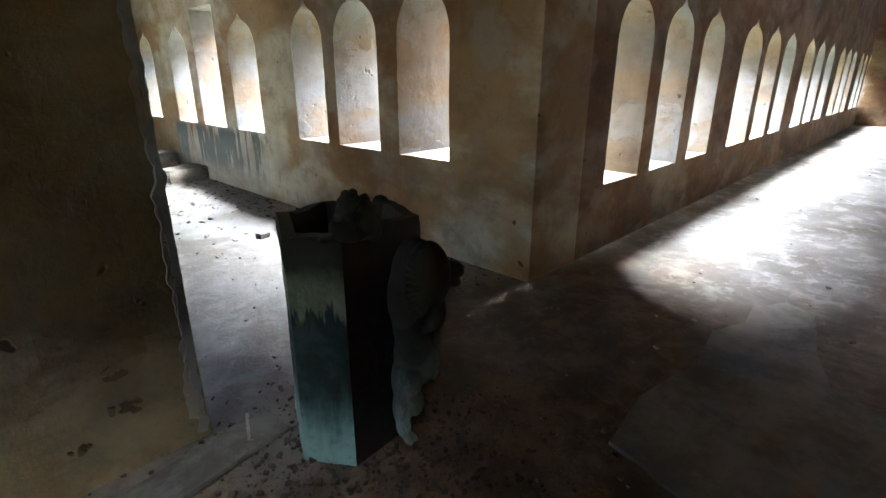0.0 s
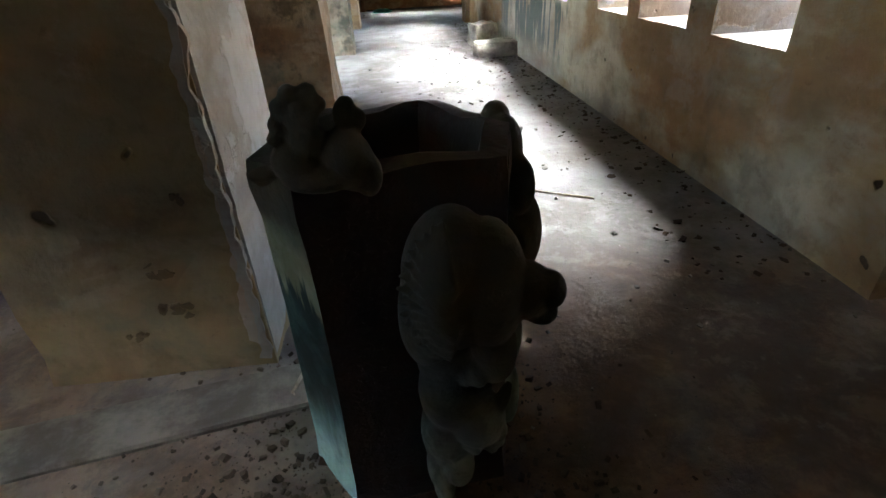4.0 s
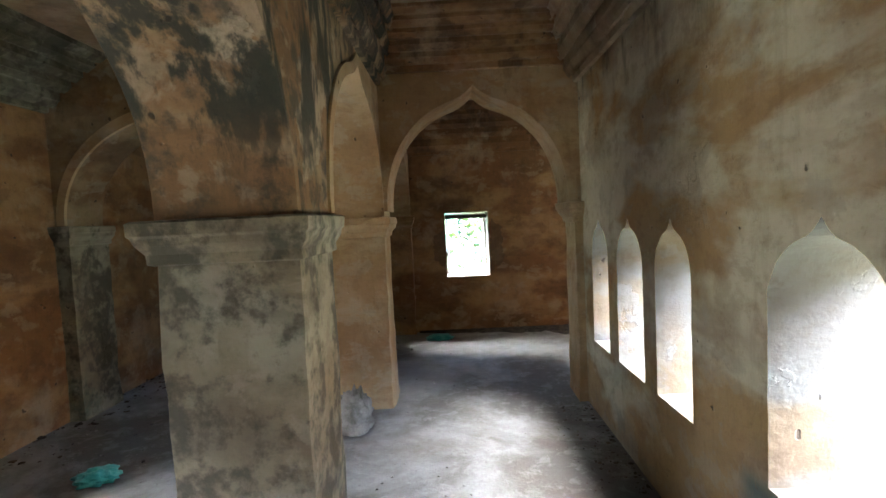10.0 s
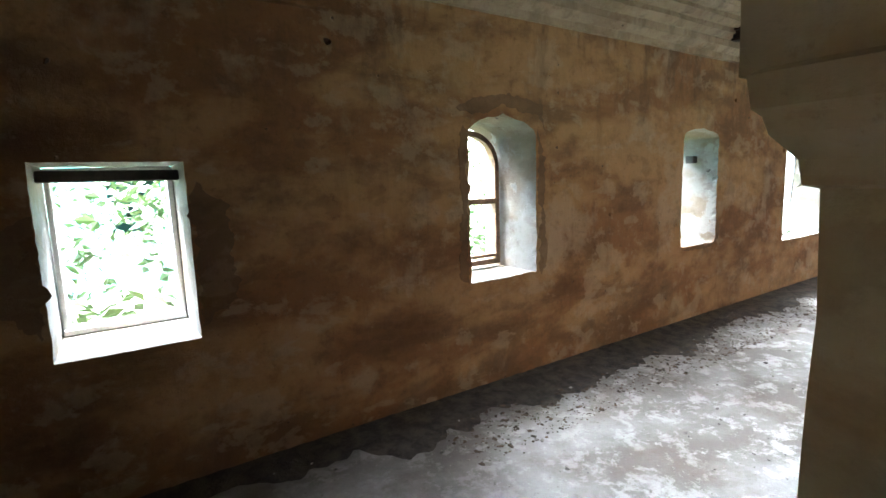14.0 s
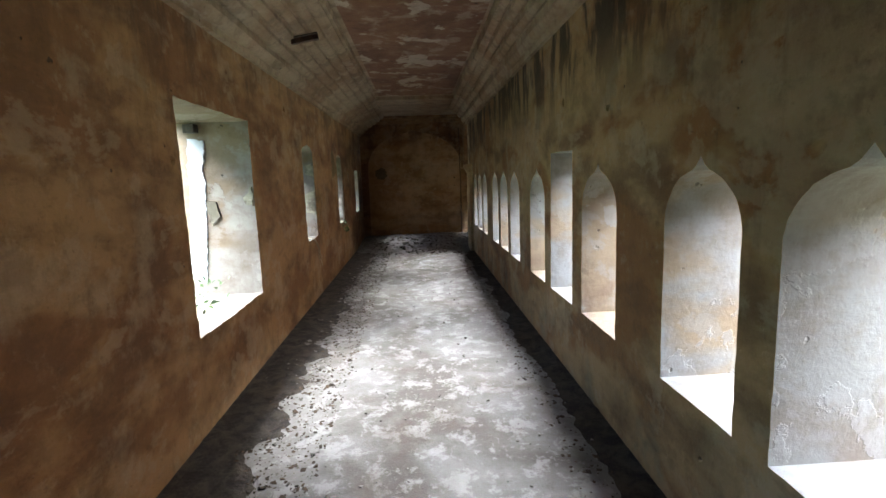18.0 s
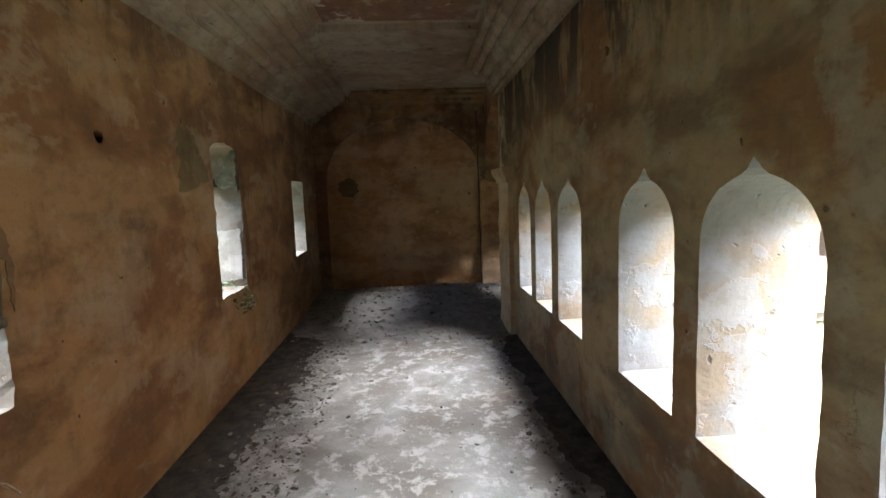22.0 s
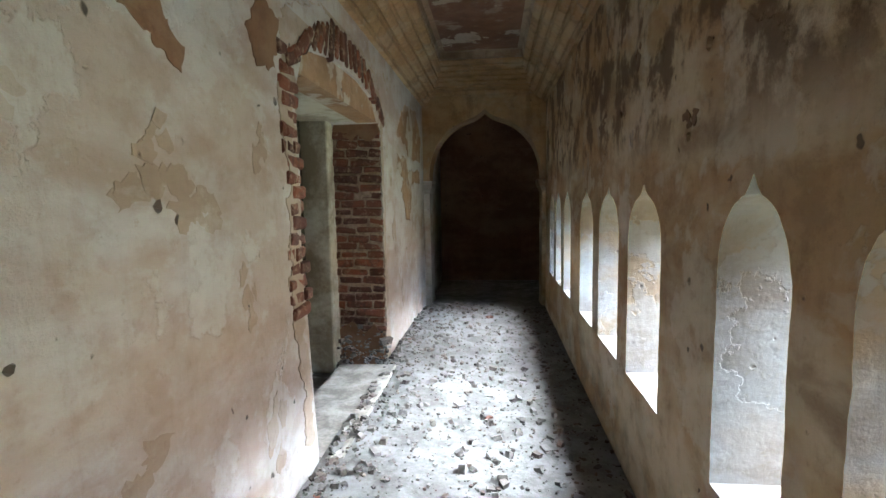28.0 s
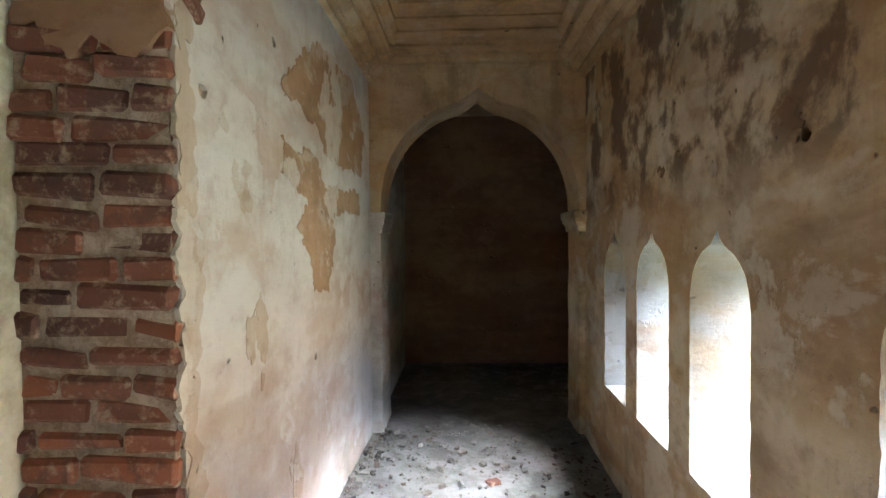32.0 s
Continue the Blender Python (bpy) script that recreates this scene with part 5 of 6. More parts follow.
def fragment(p, size, rot, mat, label, seed, name="brick_fragment", cat="brick"):
    rnd = random.Random(seed)
    bm = bmesh.new()
    bmesh.ops.create_cube(bm, size=1)
    bmesh.ops.subdivide_edges(bm, edges=bm.edges, cuts=2, use_grid_fill=True)
    for v in bm.verts:
        c = Vector(v.co)
        k = 1 + 0.16 * noise.noise((c.x * 2 + seed, c.y * 2, c.z * 2)) - 0.16 * max(0, c.length - 0.72)
        v.co = Vector((c.x * size[0] * k, c.y * size[1] * k, c.z * size[2] * k + size[2] * 0.46)) + Vector((rnd.uniform(-1, 1), rnd.uniform(-1, 1), rnd.uniform(-1, 1))) * 0.035 * min(size)
    ob = part(name, bm, mat)
    ob.matrix_basis = pose(*p, 0, 0, rot)
    return tagged(ob, label, cat)


rnd = random.Random(31)
for i in range(46):
    x, y, z = east_spot(rnd)
    s = rnd.uniform(0.03, 0.07)
    ob = fragment((x, y, z - 0.01), (s * 1.3, s * rnd.uniform(0.6, 0.9), s * rnd.uniform(0.35, 0.6)), rnd.uniform(0, 360), CHIPS if i % 7 else BRICK,
                  "dusty broken brick lying in the rubble", i)
    tagged(ob, group="fallen brick fragments")
for i in range(16):
    x, y, z = corner_spot(rnd)
    s = rnd.uniform(0.04, 0.09)
    tagged(fragment((x, y, z - 0.01), (s * 1.4, s * 0.8, s * 0.4), rnd.uniform(0, 360), CHIPS, "grey stone shard below the end wall", 100 + i, "stone_shard", "stone"),
           group="stone shards")
fragment((1.82, 5.42, 0), (0.42, 0.24, 0.13), 4, STONE, "low grey stone block lying at the wall", 301, "stone_block", "stone block")
fragment((1.80, 5.42, 0.0), (0.2, 0.2, 0.12), 20, STONE, "small stone under a block", 304, "stone", "stone").location = (1.93, 5.62, 0)
fragment((1.80, 6.08, 0), (0.24, 0.26, 0.23), 12, STONE, "pale square stone block beside the wall", 302, "stone_block", "stone block")
fragment((1.42, 3.0, 0), (0.07, 0.05, 0.035), 12, CHIPS, "small stone on the floor", 303, "stone", "stone")
fragment((17.10, 5.93, heap_z(17.10, 5.93) - 0.01), (0.09, 0.07, 0.13), 30, TANCOAT, "upright tan plaster lump beside the wall", 305, "plaster_lump", "rubble")

# ---- the bench and the west window ----
WHITEWOOD = simple("white_limewashed_wood", (0.55, 0.54, 0.51), (0.72, 0.71, 0.68), 8, 0.8, 0.3, 0.004)
bench = bpy.data.objects.new("bench", None)
scene.collection.objects.link(bench)
bench.location = (-2.0, 5.1, 0)
tagged(bench, "low plastered masonry bench below a window", "bench")
for nm, lo, hi, jit in (("base", (-0.285, -0.47, 0.0), (0.17, 0.47, 0.20), 0.006), ("seat", (-0.295, -0.48, 0.20), (0.18, 0.48, 0.27), 0.004)):
    bm = bmesh.new()
    box(bm, lo, hi, 0.018, jit, random.Random(3))
    part(nm, bm, BENCHM, bench)


def frame_bars(name, bars, mat, label, cat):
    """A window frame from bars given as boxes; an Empty holds them."""
    e = bpy.data.objects.new(name, None)
    scene.collection.objects.link(e)
    for i, (nm, lo, hi) in enumerate(bars):
        bm = bmesh.new()
        box(bm, lo, hi, 0.006, 0.003, random.Random(i + 5))
        part(nm, bm, mat, e)
    return structure(e, label, cat)


frame_bars("window_1", [("jamb", (-2.80, 4.79, 0.60), (-2.70, 4.86, 2.05)), ("jamb", (-2.80, 5.55, 0.60), (-2.70, 5.62, 2.05)),
                        ("head", (-2.81, 4.79, 2.0), (-2.69, 5.62, 2.07)), ("sill", (-2.82, 4.79, 0.57), (-2.68, 5.62, 0.63))],
           WOOD, "open brown timber window frame with no glass", "window")
frame_bars("window_2", [("jamb", (0.862, 11.44, 0.76), (0.892, 11.53, 1.60)), ("jamb", (1.406, 11.44, 0.76), (1.436, 11.53, 1.60)),
                        ("head", (0.862, 11.44, 1.58), (1.436, 11.53, 1.61)), ("sill", (0.862, 11.42, 0.748), (1.436, 11.54, 0.78))],
           WHITEWOOD, "small square window with a pale worn frame", "window")
frame_bars("window_2_lintel", [("bar", (0.858, 11.16, 1.53), (1.44, 11.27, 1.585))], DARK, "dark timber bar across the window head", "lintel")


def sash():
    """The arched brown sash window: frame, meeting rail and sill."""
    e = bpy.data.objects.new("window_3", None)
    scene.collection.objects.link(e)
    y0, y1 = 11.33, 11.39
    outer = [(3.15, 0.80)] + [(3.44 - 0.29 * math.cos(a), 1.58 + 0.27 * math.sin(a)) for a in [i * math.pi / 16 for i in range(17)]] + [(3.73, 0.80)]
    inner = [(3.19, 0.84)] + [(3.44 - 0.25 * math.cos(a), 1.58 + 0.23 * math.sin(a)) for a in [i * math.pi / 16 for i in range(17)]] + [(3.69, 0.84)]
    bm = bmesh.new()
    vs = [[bm.verts.new((u, y, z)) for u, z in lp] for lp in (outer, inner) for y in (y0, y1)]
    n = len(outer)
    for i in range(n):
        j = (i + 1) % n
        for a, b in ((0, 2), (2, 3), (3, 1), (1, 0)):
            bm.faces.new((vs[a][i], vs[a][j], vs[b][j], vs[b][i]))
    bmesh.ops.recalc_face_normals(bm, faces=bm.faces)
    part("frame", bm, WOOD, e)
    bm = bmesh.new()
    box(bm, (3.19, 11.325, 1.285), (3.69, 11.385, 1.33), 0.004)
    part("rail", bm, WOOD, e)
    bm = bmesh.new()
    box(bm, (3.19, 11.335, 0.86), (3.69, 11.375, 0.885), 0.004)
    part("rail", bm, WOOD, e)
    return structure(e, "arched brown wooden window frame with a cross rail", "window")


sash()
# charred stubs of the old timber lintels
for x, y, zt in ((6.25, 11.20, 1.61), (9.03, 11.38, 2.0), (14.02, 11.16, 1.67), (11.53, 11.22, 1.66), (11.53, 11.23, 0.86)):
    bm = bmesh.new()
    box(bm, (x - 0.015, y - 0.045, zt - 0.035), (x + 0.09, y + 0.045, zt + 0.035), 0.006, 0.005)
    tagged(part("timber_stub", bm, DARK), "charred black timber stub in the window reveal", "timber stub", "timber stubs")

# ---- ironwork under the ceilings ----
def bar(name, a, b, w, hgt, mat, label, cat):
    a, b = Vector(a), Vector(b)
    bm = bmesh.new()
    ln = (b - a).length
    for lo, hi in (((-w / 2, 0, 0), (w / 2, ln, hgt * 0.18)), ((-w * 0.12, 0, hgt * 0.18), (w * 0.12, ln, hgt * 0.82)), ((-w / 2, 0, hgt * 0.82), (w / 2, ln, hgt))):
        box(bm, lo, hi, 0.002, 0.001)
    ob = part(name, bm, mat)
    ob.matrix_basis = Matrix.Translation(a) @ (b - a).to_track_quat("Y", "Z").to_matrix().to_4x4()
    return tagged(ob, label, cat)


bar("iron_beam", (6.05, 10.72, 2.66), (6.22, 8.44, 2.52), 0.09, 0.11, IRON, "rusted iron beam across the gallery's ceiling", "beam")
bar("iron_stub", (9.5, 10.62, 2.74), (9.5, 10.38, 2.78), 0.05, 0.06, IRON, "short rusted iron bar poking from the cornice", "iron bar")
bar("iron_stub", (-2.15, 6.5, 2.62), (-1.92, 6.5, 2.60), 0.07, 0.08, IRON, "short black iron stub in the aisle cornice", "iron bar")

# ---- the planter and its carved figures ----
PL = [(0.548, 1.045), (0.632, 0.922), (0.905, 0.945), (0.945, 1.10), (0.825, 1.30), (0.65, 1.265)]


def planter():
    bm = bmesh.new()
    c = Vector((sum(p[0] for p in PL) / 6, sum(p[1] for p in PL) / 6))

    def ring(k, z, seed):
        out = []
        for i in range(6):
            a, b = Vector(PL[i]), Vector(PL[(i + 1) % 6])
            for s in range(6):
                q = a.lerp(b, s / 6)
                d = q - c
                w = 0.006 * noise.noise((q.x * 20, q.y * 20, z * 14 + seed))
                q = c + d * (k + w * 3)
                out.append(bm.verts.new((q.x, q.y, z + (0.02 * noise.noise((q.x * 9, q.y * 9, 2)) if z > 0.6 else 0))))
        return out

    def skin(rows, cap):
        for p, q in zip(rows, rows[1:]):
            for i in range(len(p)):
                j = (i + 1) % len(p)
                # Left faces take algae; the rest carry the shade in their colour.
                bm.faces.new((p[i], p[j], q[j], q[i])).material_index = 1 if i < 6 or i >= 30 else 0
        if cap:
            bm.faces.new(rows[-1])

    e = bpy.data.objects.new("stone_planter", None)
    scene.collection.objects.link(e)
    skin([ring(1.02, -0.01, 0)] + [ring(1.0 - 0.03 * math.sin(z * 4), z, 0) for z in (0.06, 0.14, 0.22, 0.3, 0.38, 0.46, 0.54)] + [ring(0.995, 0.59, 0), ring(0.99, 0.622, 0)], False)
    part("body", bm, [SHADESTONE, ALGAE], e)
    bm = bmesh.new()
    skin([ring(0.985, 0.619, 0), ring(0.975, 0.64, 0), ring(0.78, 0.643, 0), ring(0.72, 0.60, 0), ring(0.70, 0.40, 0)], True)
    part("rim", bm, [SHADESTONE, ALGAE], e)
    return tagged(e, "hollow six-sided stone planter streaked with green algae", "planter")


planter()


def lumps(name, blobs, mat, label, cat, res=0.011):
    """A carved figure: overlapping rounded masses fused into one skin."""
    bm = bmesh.new()
    for (x, y, z), (rx, ry, rz), turn in blobs:
        r = bmesh.ops.create_icosphere(bm, subdivisions=3, radius=1)
        m = pose(x, y, z, *turn) @ Matrix.Diagonal((rx, ry, rz, 1))
        bmesh.ops.transform(bm, matrix=m, verts=r["verts"])
    ob = part(name, bm, mat)
    md = ob.modifiers.new("fuse", "REMESH")
    md.mode, md.voxel_size, md.use_smooth_shade = "VOXEL", res, True
    return tagged(ob, label, cat)


beast = [((0.80, 0.875, 0.51), (0.072, 0.06, 0.105), (0, 0, 0)), ((0.77, 0.885, 0.47), (0.05, 0.05, 0.10), (0, 8, 0)), ((0.85, 0.868, 0.505), (0.056, 0.06, 0.092), (0, 0, 0)),
         ((0.905, 0.855, 0.50), (0.036, 0.04, 0.036), (0, 10, 0)), ((0.934, 0.845, 0.505), (0.022, 0.028, 0.024), (0, 0, 0)), ((0.922, 0.848, 0.472), (0.026, 0.028, 0.014), (0, 0, 0)),
         ((0.86, 0.87, 0.40), (0.036, 0.045, 0.058), (0, 0, 0)), ((0.785, 0.895, 0.375), (0.046, 0.04, 0.07), (0, 0, 0)), ((0.868, 0.83, 0.545), (0.012, 0.012, 0.014), (0, 0, 0)),
         ((0.832, 0.85, 0.37), (0.017, 0.02, 0.019), (0, 0, 0)), ((0.815, 0.858, 0.362), (0.014, 0.018, 0.014), (0, 0, 0)),
         ((0.79, 0.90, 0.28), (0.046, 0.04, 0.058), (0, 0, 0)), ((0.772, 0.905, 0.20), (0.036, 0.036, 0.085), (0, 0, 0)), ((0.768, 0.91, 0.11), (0.028, 0.03, 0.07), (0, 0, 0)),
         ((0.772, 0.91, 0.05), (0.022, 0.026, 0.045), (0, 0, 0)), ((0.765, 0.885, 0.016), (0.011, 0.022, 0.016), (0, 0, 0)), ((0.785, 0.885, 0.016), (0.010, 0.020, 0.015), (0, 0, 0)),
         ((0.87, 0.865, 0.285), (0.011, 0.014, 0.05), (0, 18, 0)), ((0.80, 0.888, 0.31), (0.062, 0.046, 0.085), (0, 0, 0)), ((0.835, 0.875, 0.255), (0.048, 0.04, 0.055), (0, 0, 0)),
         ((0.785, 0.895, 0.215), (0.05, 0.04, 0.07), (0, 0, 0)), ((0.80, 0.89, 0.13), (0.03, 0.03, 0.05), (0, 0, 0))]
# a curled forepaw: a ring of small swellings
for i in range(11):
    a = radians(-60 + i * 30)
    beast.append(((0.843 + 0.03 * math.cos(a), 0.872, 0.228 + 0.036 * math.sin(a)), (0.014, 0.02, 0.014), (0, 0, 0)))
# combed mane: ridges fanning out over the dome of the neck
for i in range(17):
    a = radians(100 + i * 10)
    for q in (0.34, 0.52, 0.70, 0.86):
        dx, dz = 0.072 * q * math.cos(a), 0.105 * q * math.sin(a)
        beast.append(((0.80 + dx, 0.873 - 0.062 * math.sqrt(1 - q * q), 0.51 + dz), (0.0042, 0.008, 0.017), (0, 90 - math.degrees(math.atan2(dz, dx)), 0)))
beast = [((0.932 + (x - 0.932) * 0.88, y, z), (a * 0.9, b, c), turn) for (x, y, z), (a, b, c), turn in beast]
lumps("animal_statue", beast, CARVED, "carved stone beast with a combed mane against the planter", "statue", 0.0042)
lumps("small_statue", [((0.660, 0.926, 0.716), (0.021, 0.022, 0.022), (0, 0, 0)), ((0.640, 0.921, 0.728), (0.011, 0.012, 0.011), (0, 0, 0)), ((0.652, 0.921, 0.742), (0.011, 0.012, 0.011), (0, 0, 0)),
                       ((0.672, 0.921, 0.742), (0.011, 0.012, 0.011), (0, 0, 0)), ((0.634, 0.921, 0.709), (0.011, 0.012, 0.012), (0, 0, 0)), ((0.683, 0.924, 0.728), (0.008, 0.010, 0.009), (0, 0, 0)),
                       ((0.708, 0.93, 0.716), (0.013, 0.016, 0.019), (0, 18, 0)), ((0.722, 0.935, 0.706), (0.010, 0.012, 0.013), (0, 0, 0)), ((0.627, 0.921, 0.694), (0.008, 0.012, 0.008), (0, 0, 0)),
                       ((0.662, 0.928, 0.690), (0.022, 0.026, 0.022), (0, 0, 0)), ((0.645, 0.932, 0.664), (0.030, 0.032, 0.028), (0, 0, 0)), ((0.706, 0.924, 0.662), (0.030, 0.030, 0.040), (0, -16, 0)),
                       ((0.726, 0.924, 0.642), (0.018, 0.024, 0.028), (0, 0, 0)), ((0.672, 0.924, 0.644), (0.048, 0.032, 0.018), (0, 0, 0)), ((0.605, 0.938, 0.648), (0.022, 0.016, 0.009), (0, 0, 20)), ((0.60, 0.945, 0.640), (0.012, 0.02, 0.008), (0, 0, 0))],
      CARVED, "small dark carved figure crouching on the planter's rim", "statue", 0.0038)
lumps("broken_carving", [((0.93, 1.10, 0.60), (0.030, 0.045, 0.052), (0, 0, 0)), ((0.925, 1.14, 0.635), (0.024, 0.030, 0.028), (0, 0, 0)), ((0.945, 1.06, 0.55), (0.026, 0.04, 0.05), (0, 0, 0)),
                         ((0.965, 1.09, 0.45), (0.030, 0.045, 0.075), (0, 0, 0)), ((0.955, 1.08, 0.36), (0.026, 0.04, 0.05), (0, 0, 0)), ((0.945, 1.09, 0.24), (0.024, 0.04, 0.09), (0, 0, 0)),
                         ((0.94, 1.08, 0.08), (0.026, 0.04, 0.09), (0, 0, 0))],
      CARVED, "broken carved knobs down the planter's side", "statue", 0.007)

# raised cement patch with a broken edge on the gallery floor
bm = bmesh.new()
edge = [(1.05, -0.9), (1.10, 0.20), (1.18, 0.47), (1.45, 0.50), (1.75, 0.44), (2.09, 0.47), (2.25, 0.40), (2.42, 0.41), (2.61, 0.32), (2.55, 0.2), (2.2, 0.14), (1.91, 0.06), (1.8, -0.3), (1.9, -0.9)]
edge = wobble(densify(edge, 0.05), 0.02, 77)
lo = [bm.verts.new((x, y, -0.005)) for x, y in edge]
hi = [bm.verts.new((x, y, 0.014)) for x, y in edge]
for i in range(len(edge)):
    j = (i + 1) % len(edge)
    bm.faces.new((lo[i], lo[j], hi[j], hi[i]))
bm.faces.new(hi)
bmesh.ops.recalc_face_normals(bm, faces=bm.faces)
structure(part("floor_patch", bm, PATCH), "broken-edged dark cement patch on the floor", "floor")

# ---- soft things on the floor ----
def crumple(name, p, size, mat, label, cat, seed, fold=0.25, freq=2.2):
    bm = bmesh.new()
    bmesh.ops.create_icosphere(bm, subdivisions=4, radius=1)
    for v in bm.verts:
        c = Vector(v.co)
        k = 1 + fold * noise.noise(c * freq + Vector((seed, 0, 0))) + fold * 0.6 * abs(noise.noise(c * freq * 2.6 + Vector((0, seed, 0))))
        v.co = Vector((c.x * size[0] * k, c.y * size[1] * k, max(-0.02, c.z * size[2] * k + size[2] * 0.55)))
    for f in bm.faces:
        f.smooth = True
    ob = part(name, bm, mat)
    ob.location = p
    return tagged(ob, label, cat)


crumple("cloth_sack", (0.17, 7.79, 0), (0.125, 0.11, 0.19), CLOTH, "crumpled grey cloth bundle against a pier", "cloth", 3, 0.34, 4.6)
crumple("cloth_sack", (0.0, 7.93, 0), (0.14, 0.13, 0.13), DARKCLOTH, "dark grey cloth heap beside a pale bundle", "cloth", 6, 0.28, 3.0)
crumple("plastic_bag", (0.73, 10.5, 0), (0.15, 0.11, 0.04), BAGM, "flattened turquoise plastic bag on the floor", "bag", 8, 0.4, 3)
crumple("cloth_rag", (-1.35, 7.2, 0), (0.12, 0.1, 0.04), BAGM, "dull green rag on the aisle floor", "cloth", 12, 0.4, 3)


# ---- twigs, weeds and trees ----
def rod(name, pts, r, mat, label, cat):
    cu = bpy.data.curves.new(name, "CURVE")
    cu.dimensions, cu.bevel_depth, cu.bevel_resolution = "3D", r, 2
    sp = cu.splines.new("POLY")
    sp.points.add(len(pts) - 1)
    for q, p in zip(sp.points, pts):
        q.co = (*p, 1)
    cu.materials.append(mat)
    return tagged(new(name, cu), label, cat)


rod("twig", [(0.52, 1.33, 0.01), (0.50, 1.28, 0.03), (0.47, 1.21, 0.012), (0.50, 1.17, 0.006)], 0.005, TWIG, "thin bent dry twig on the floor", "twig")
rod("twig", [(1.3, 2.2, 0.008), (1.42, 2.12, 0.012), (1.52, 2.08, 0.006)], 0.005, TWIG, "short dry twig on the floor", "twig")
WIRE = [(17.05, 6.02), (16.85, 5.98), (16.6, 5.9), (16.4, 5.78), (16.2, 5.74), (16.02, 5.62), (15.9, 5.6)]
rod("wire", [(x, y, heap_z(x, y) + 0.014 + 0.02 * math.sin(x * 9)) for x, y in WIRE], 0.006, IRON, "rusty bent wire lying on the rubble", "wire")
rod("twig", [(15.66, 6.16, 0.06), (15.8, 6.1, 0.09), (15.92, 6.02, 0.05)], 0.006, TWIG, "pale stiff twig on the dirt below the openings", "twig")
# Dark rod in place of the shadowed, dirty gap between pilaster and end wall.
rod("cable", [(17.215, 8.497, 0.10), (17.218, 8.50, 0.6), (17.214, 8.497, 1.2), (17.218, 8.50, 1.56), (17.222, 8.503, 2.1), (17.23, 8.505, 2.7)], 0.007, IRON, "dark rod standing in for the shadowed gap beside a pilaster", "cable")
rv = random.Random(5)
for k in range(6):
    dx, low = rv.uniform(-0.05, 0.05), rv.uniform(0.36, 0.6)
    pts = [(11.28 + dx, 11.02, 0.83), (11.31 + dx, 10.925, 0.80)]
    pts += [(11.33 + dx + 0.13 * q + rv.uniform(-0.02, 0.02), 10.91 + rv.uniform(-0.03, 0.005), 0.78 + (low - 0.78) * q) for q in (0.2, 0.4, 0.6, 0.8, 1.0)]
    rod("vine", pts, 0.005 if k < 2 else 0.003, TWIG, "bare dry vine hanging from a window sill", "vine")


def leaves(bm, n, spot, size, rnd):
    for _ in range(n):
        p = Vector(spot(rnd))
        s = size * rnd.uniform(0.5, 1.3)
        m = Euler((rnd.uniform(-1.1, 1.1), rnd.uniform(-1.1, 1.1), rnd.uniform(0, 6.28))).to_matrix()
        q = [p + m @ Vector(v) * s for v in ((0, -0.5, 0), (0.28, 0, 0.06), (0, 0.6, -0.05), (-0.28, 0, 0.06))]
        vs = [bm.verts.new(v) for v in q]
        bm.faces.new((vs[0], vs[1], vs[2]))
        bm.faces.new((vs[0], vs[2], vs[3]))


def weeds(n, lo, hi, size, seed, label):
    bm = bmesh.new()
    leaves(bm, n, lambda r: [r.uniform(a, b) for a, b in zip(lo, hi)], size, random.Random(seed))
    return tagged(part("weeds", bm, LEAF), label, "weeds", kind="stuff")


weeds(240, (7.95, 11.15, 0.62), (9.0, 11.6, 0.80), 0.05, 1, "low green weeds growing on a window sill")
weeds(60, (13.6, 11.0, 0.80), (14.05, 11.2, 0.88), 0.045, 2, "small green weeds on a broken sill")
weeds(45, (13.7, 10.85, 0.62), (14.05, 10.93, 0.79), 0.045, 3, "weeds hanging below a broken sill")
weeds(90, (10.98, 11.15, 0.82), (11.55, 11.55, 0.98), 0.05, 4, "green weeds on a window sill")
weeds(80, (5.7, 11.3, 0.77), (6.2, 11.6, 1.05), 0.05, 5, "green weeds at the outer edge of a window")


def shrub(x, y, r, hgt, n, seed, label):
    rnd = random.Random(seed)
    e = bpy.data.objects.new("shrub", None)
    scene.collection.objects.link(e)
    e.location = (x, y, -0.21)
    bm = bmesh.new()
    for k in range(7):
        a = k * 0.9
        bmesh.ops.create_cone(bm, cap_ends=True, segments=6, radius1=0.04, radius2=0.012, depth=hgt * 0.8,
                              matrix=pose(0.12 * r * math.cos(a), 0.12 * r * math.sin(a), hgt * 0.38, 14 * math.sin(a), 16 * math.cos(a), 0))
    part("trunk", bm, TWIG, e)
    bm = bmesh.new()
    clumps = [(rnd.gauss(0, r * 0.45), rnd.gauss(0, r * 0.35), hgt * rnd.uniform(0.15, 1.0), rnd.uniform(0.2, 0.45) * r) for _ in range(16)]

    def spot(q):
        cx, cy, cz, cr = clumps[q.randrange(len(clumps))]
        return cx + q.gauss(0, cr * 0.6), cy + q.gauss(0, cr * 0.6), max(0.05, cz + q.gauss(0, cr * 0.5))

    leaves(bm, n, spot, 0.13, rnd)
    part("crown", bm, LEAF, e)
    return tagged(e, label, "shrub")


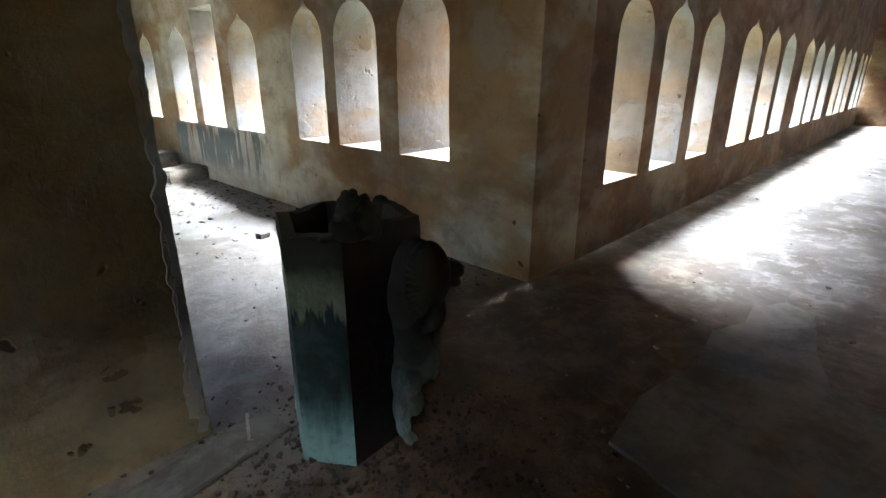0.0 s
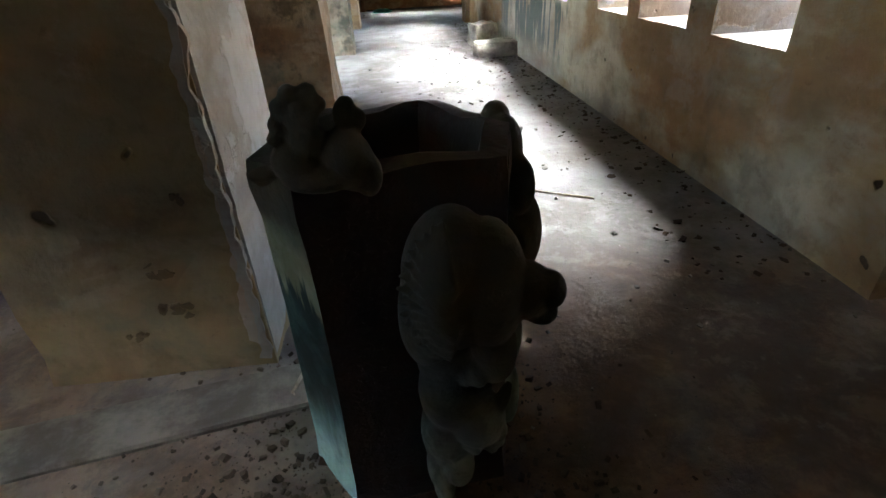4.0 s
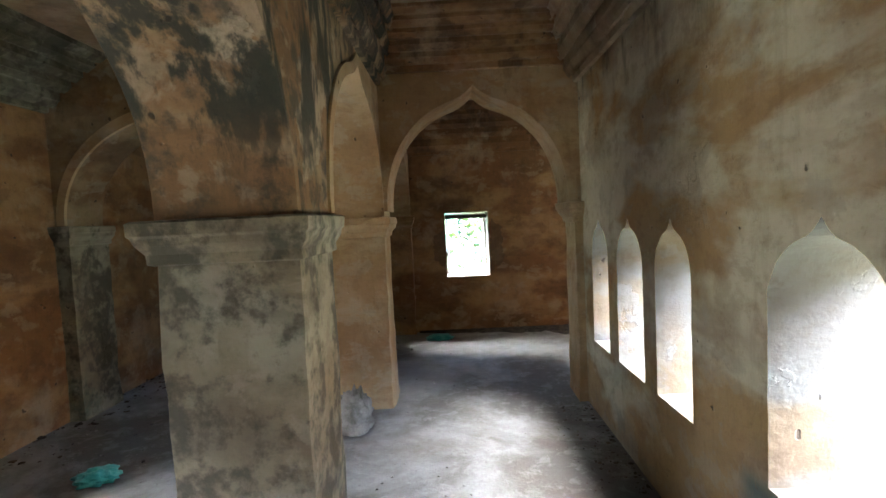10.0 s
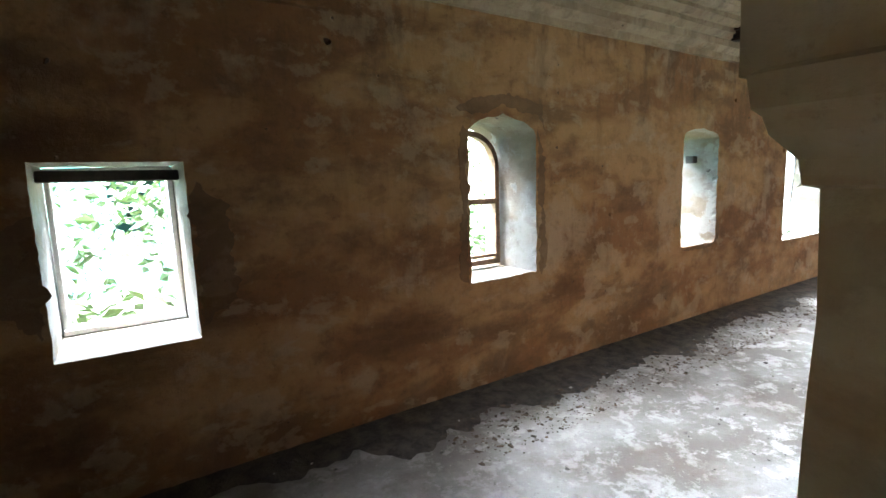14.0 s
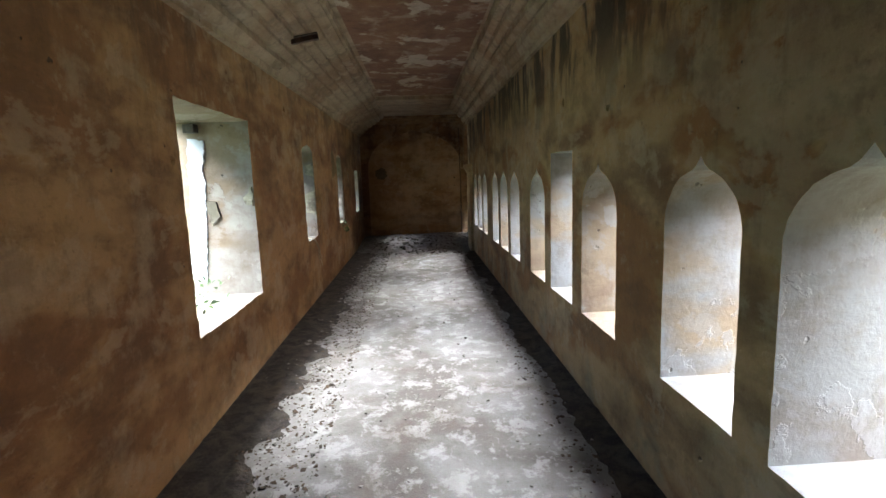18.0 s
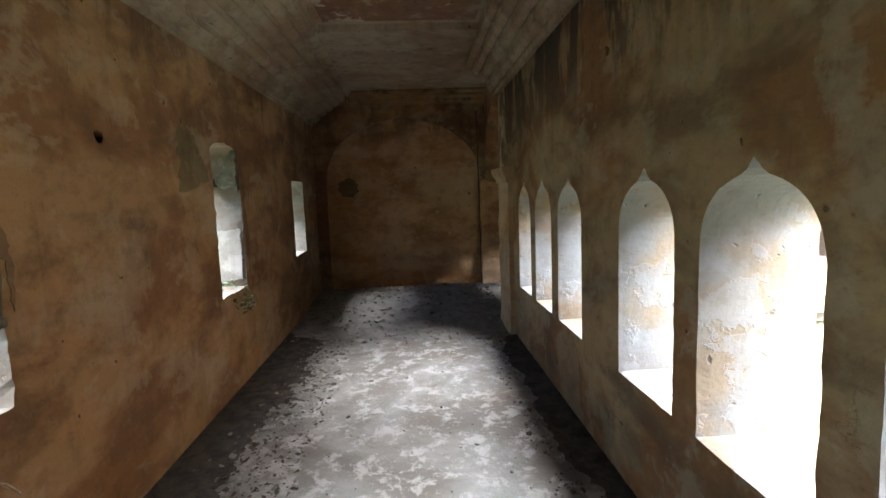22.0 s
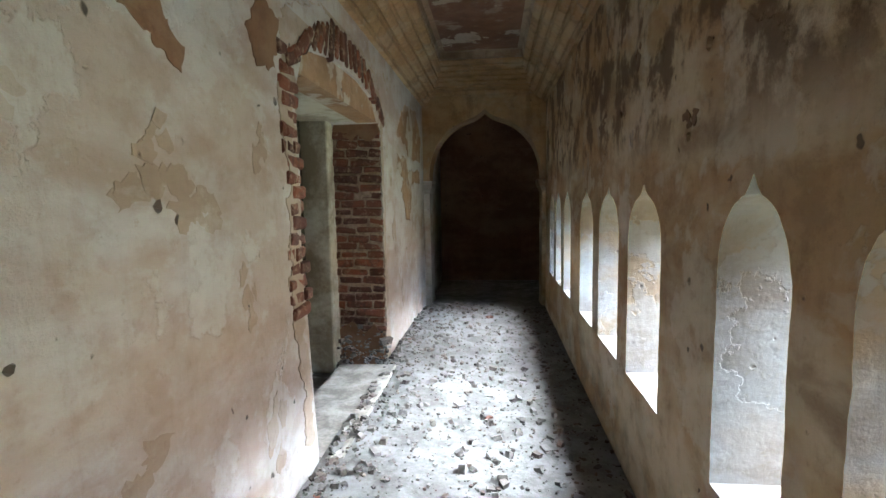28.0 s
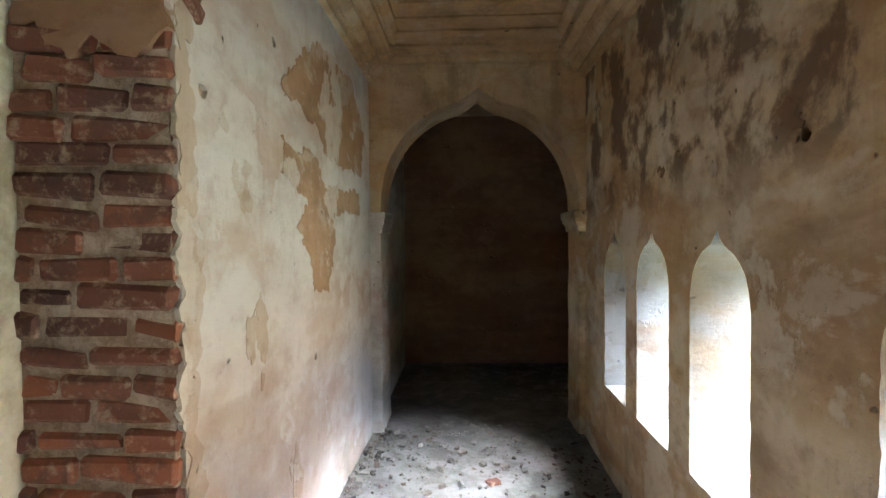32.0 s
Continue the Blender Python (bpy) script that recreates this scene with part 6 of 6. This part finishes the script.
# The last three are taller, added to hold sky light off the window reveals.
for i, (x, y, r, hh) in enumerate(((0.2, 13.4, 1.4, 1.7), (2.0, 13.8, 1.5, 1.6), (3.9, 14.6, 1.6, 1.3), (6.5, 15.2, 1.6, 1.2), (9.3, 13.2, 1.1, 1.0), (10.6, 14.4, 1.6, 2.6), (12.8, 14.6, 1.5, 1.5),
                                   (-1.6, 15.5, 1.4, 1.3), (-6.5, 7.5, 1.5, 1.2), (8.6, 16.5, 2.4, 4.5), (12.0, 17.5, 2.6, 5.0), (15.5, 15.5, 2.0, 3.5))):
    shrub(x, y, r, hh, 2300, 50 + i, "wild green shrub growing outside the windows")


def palm(x, y, seed):
    rnd = random.Random(seed)
    e = bpy.data.objects.new("palm", None)
    scene.collection.objects.link(e)
    e.location = (x, y, -0.21)
    bm = bmesh.new()
    bmesh.ops.create_cone(bm, cap_ends=True, segments=10, radius1=0.14, radius2=0.10, depth=1.3, matrix=pose(0, 0, 0.65))
    part("trunk", bm, TWIG, e)
    for k in range(15):
        a, up = k * 2.4, rnd.uniform(0.3, 1.2)
        bm = bmesh.new()
        pts = [Vector((math.cos(a) * s * 1.9, math.sin(a) * s * 1.9, 1.3 + up * 2.2 * s - 1.9 * s * s)) for s in [i / 14 for i in range(15)]]
        side = Vector((-math.sin(a), math.cos(a), 0))
        for i in range(1, 14):
            d = (pts[i + 1] - pts[i]).normalized()
            for sg in (-1, 1):
                ln = 0.42 * math.sin(0.3 + 2.6 * i / 14)
                tip = pts[i] + side * sg * ln + d * 0.22 - Vector((0, 0, 0.12))
                vs = [bm.verts.new(q) for q in (pts[i] - d * 0.022, pts[i] + d * 0.022, tip)]
                bm.faces.new(vs)
        part("frond", bm, LEAF, e)
    return tagged(e, "young palm with drooping green fronds", "palm")


palm(9.4, 13.6, 2)
palm(8.1, 14.2, 3)
palm(7.3, 14.0, 4)
palm(10.7, 14.2, 5)

# ---- beyond the garden ----
def far_house(x, y, w, d, hgt, mat, label, turn=0.0, cols=5):
    e = bpy.data.objects.new("far_house", None)
    scene.collection.objects.link(e)
    e.matrix_basis = pose(x, y, -0.21, 0, 0, turn)
    holes = [rect(-w / 2 + (i + 0.3) * w / cols, -w / 2 + (i + 0.7) * w / cols, 0.9 + 3.0 * s, 2.2 + 3.0 * s) for i in range(cols) for s in range(int(hgt // 3))]
    ob = slab("wall", (0, -d / 2, 0), (1, 0, 0), (0, 1, 0), 0.3, rect(-w / 2, w / 2, -0.1, hgt), holes, mat)
    ob.parent = e
    bm = bmesh.new()
    box(bm, (-w / 2, -d / 2 + 0.3, -0.1), (-w / 2 + 0.3, d / 2, hgt))
    part("wall", bm, mat, e)
    bm = bmesh.new()
    box(bm, (w / 2 - 0.3, -d / 2 + 0.3, -0.1), (w / 2, d / 2, hgt))
    part("wall", bm, mat, e)
    bm = bmesh.new()
    box(bm, (-w / 2 + 0.3, d / 2 - 0.3, -0.1), (w / 2 - 0.3, d / 2, hgt))
    part("wall", bm, mat, e)
    bm = bmesh.new()
    box(bm, (-w / 2 - 0.2, -d / 2 - 0.2, hgt), (w / 2 + 0.2, d / 2 + 0.2, hgt + 0.2))
    part("roof", bm, mat, e)
    return tagged(e, label, "house")


far_house(1.5, 20.5, 10, 5, 3.2, TEAL, "teal painted low house beyond the garden")
far_house(9, 30, 5, 4, 3.2, TEAL, "teal painted shed beyond the garden")
far_house(-14, 8, 9, 5, 3.6, FARWALL, "pale ruined wall of a neighbouring building", 90)
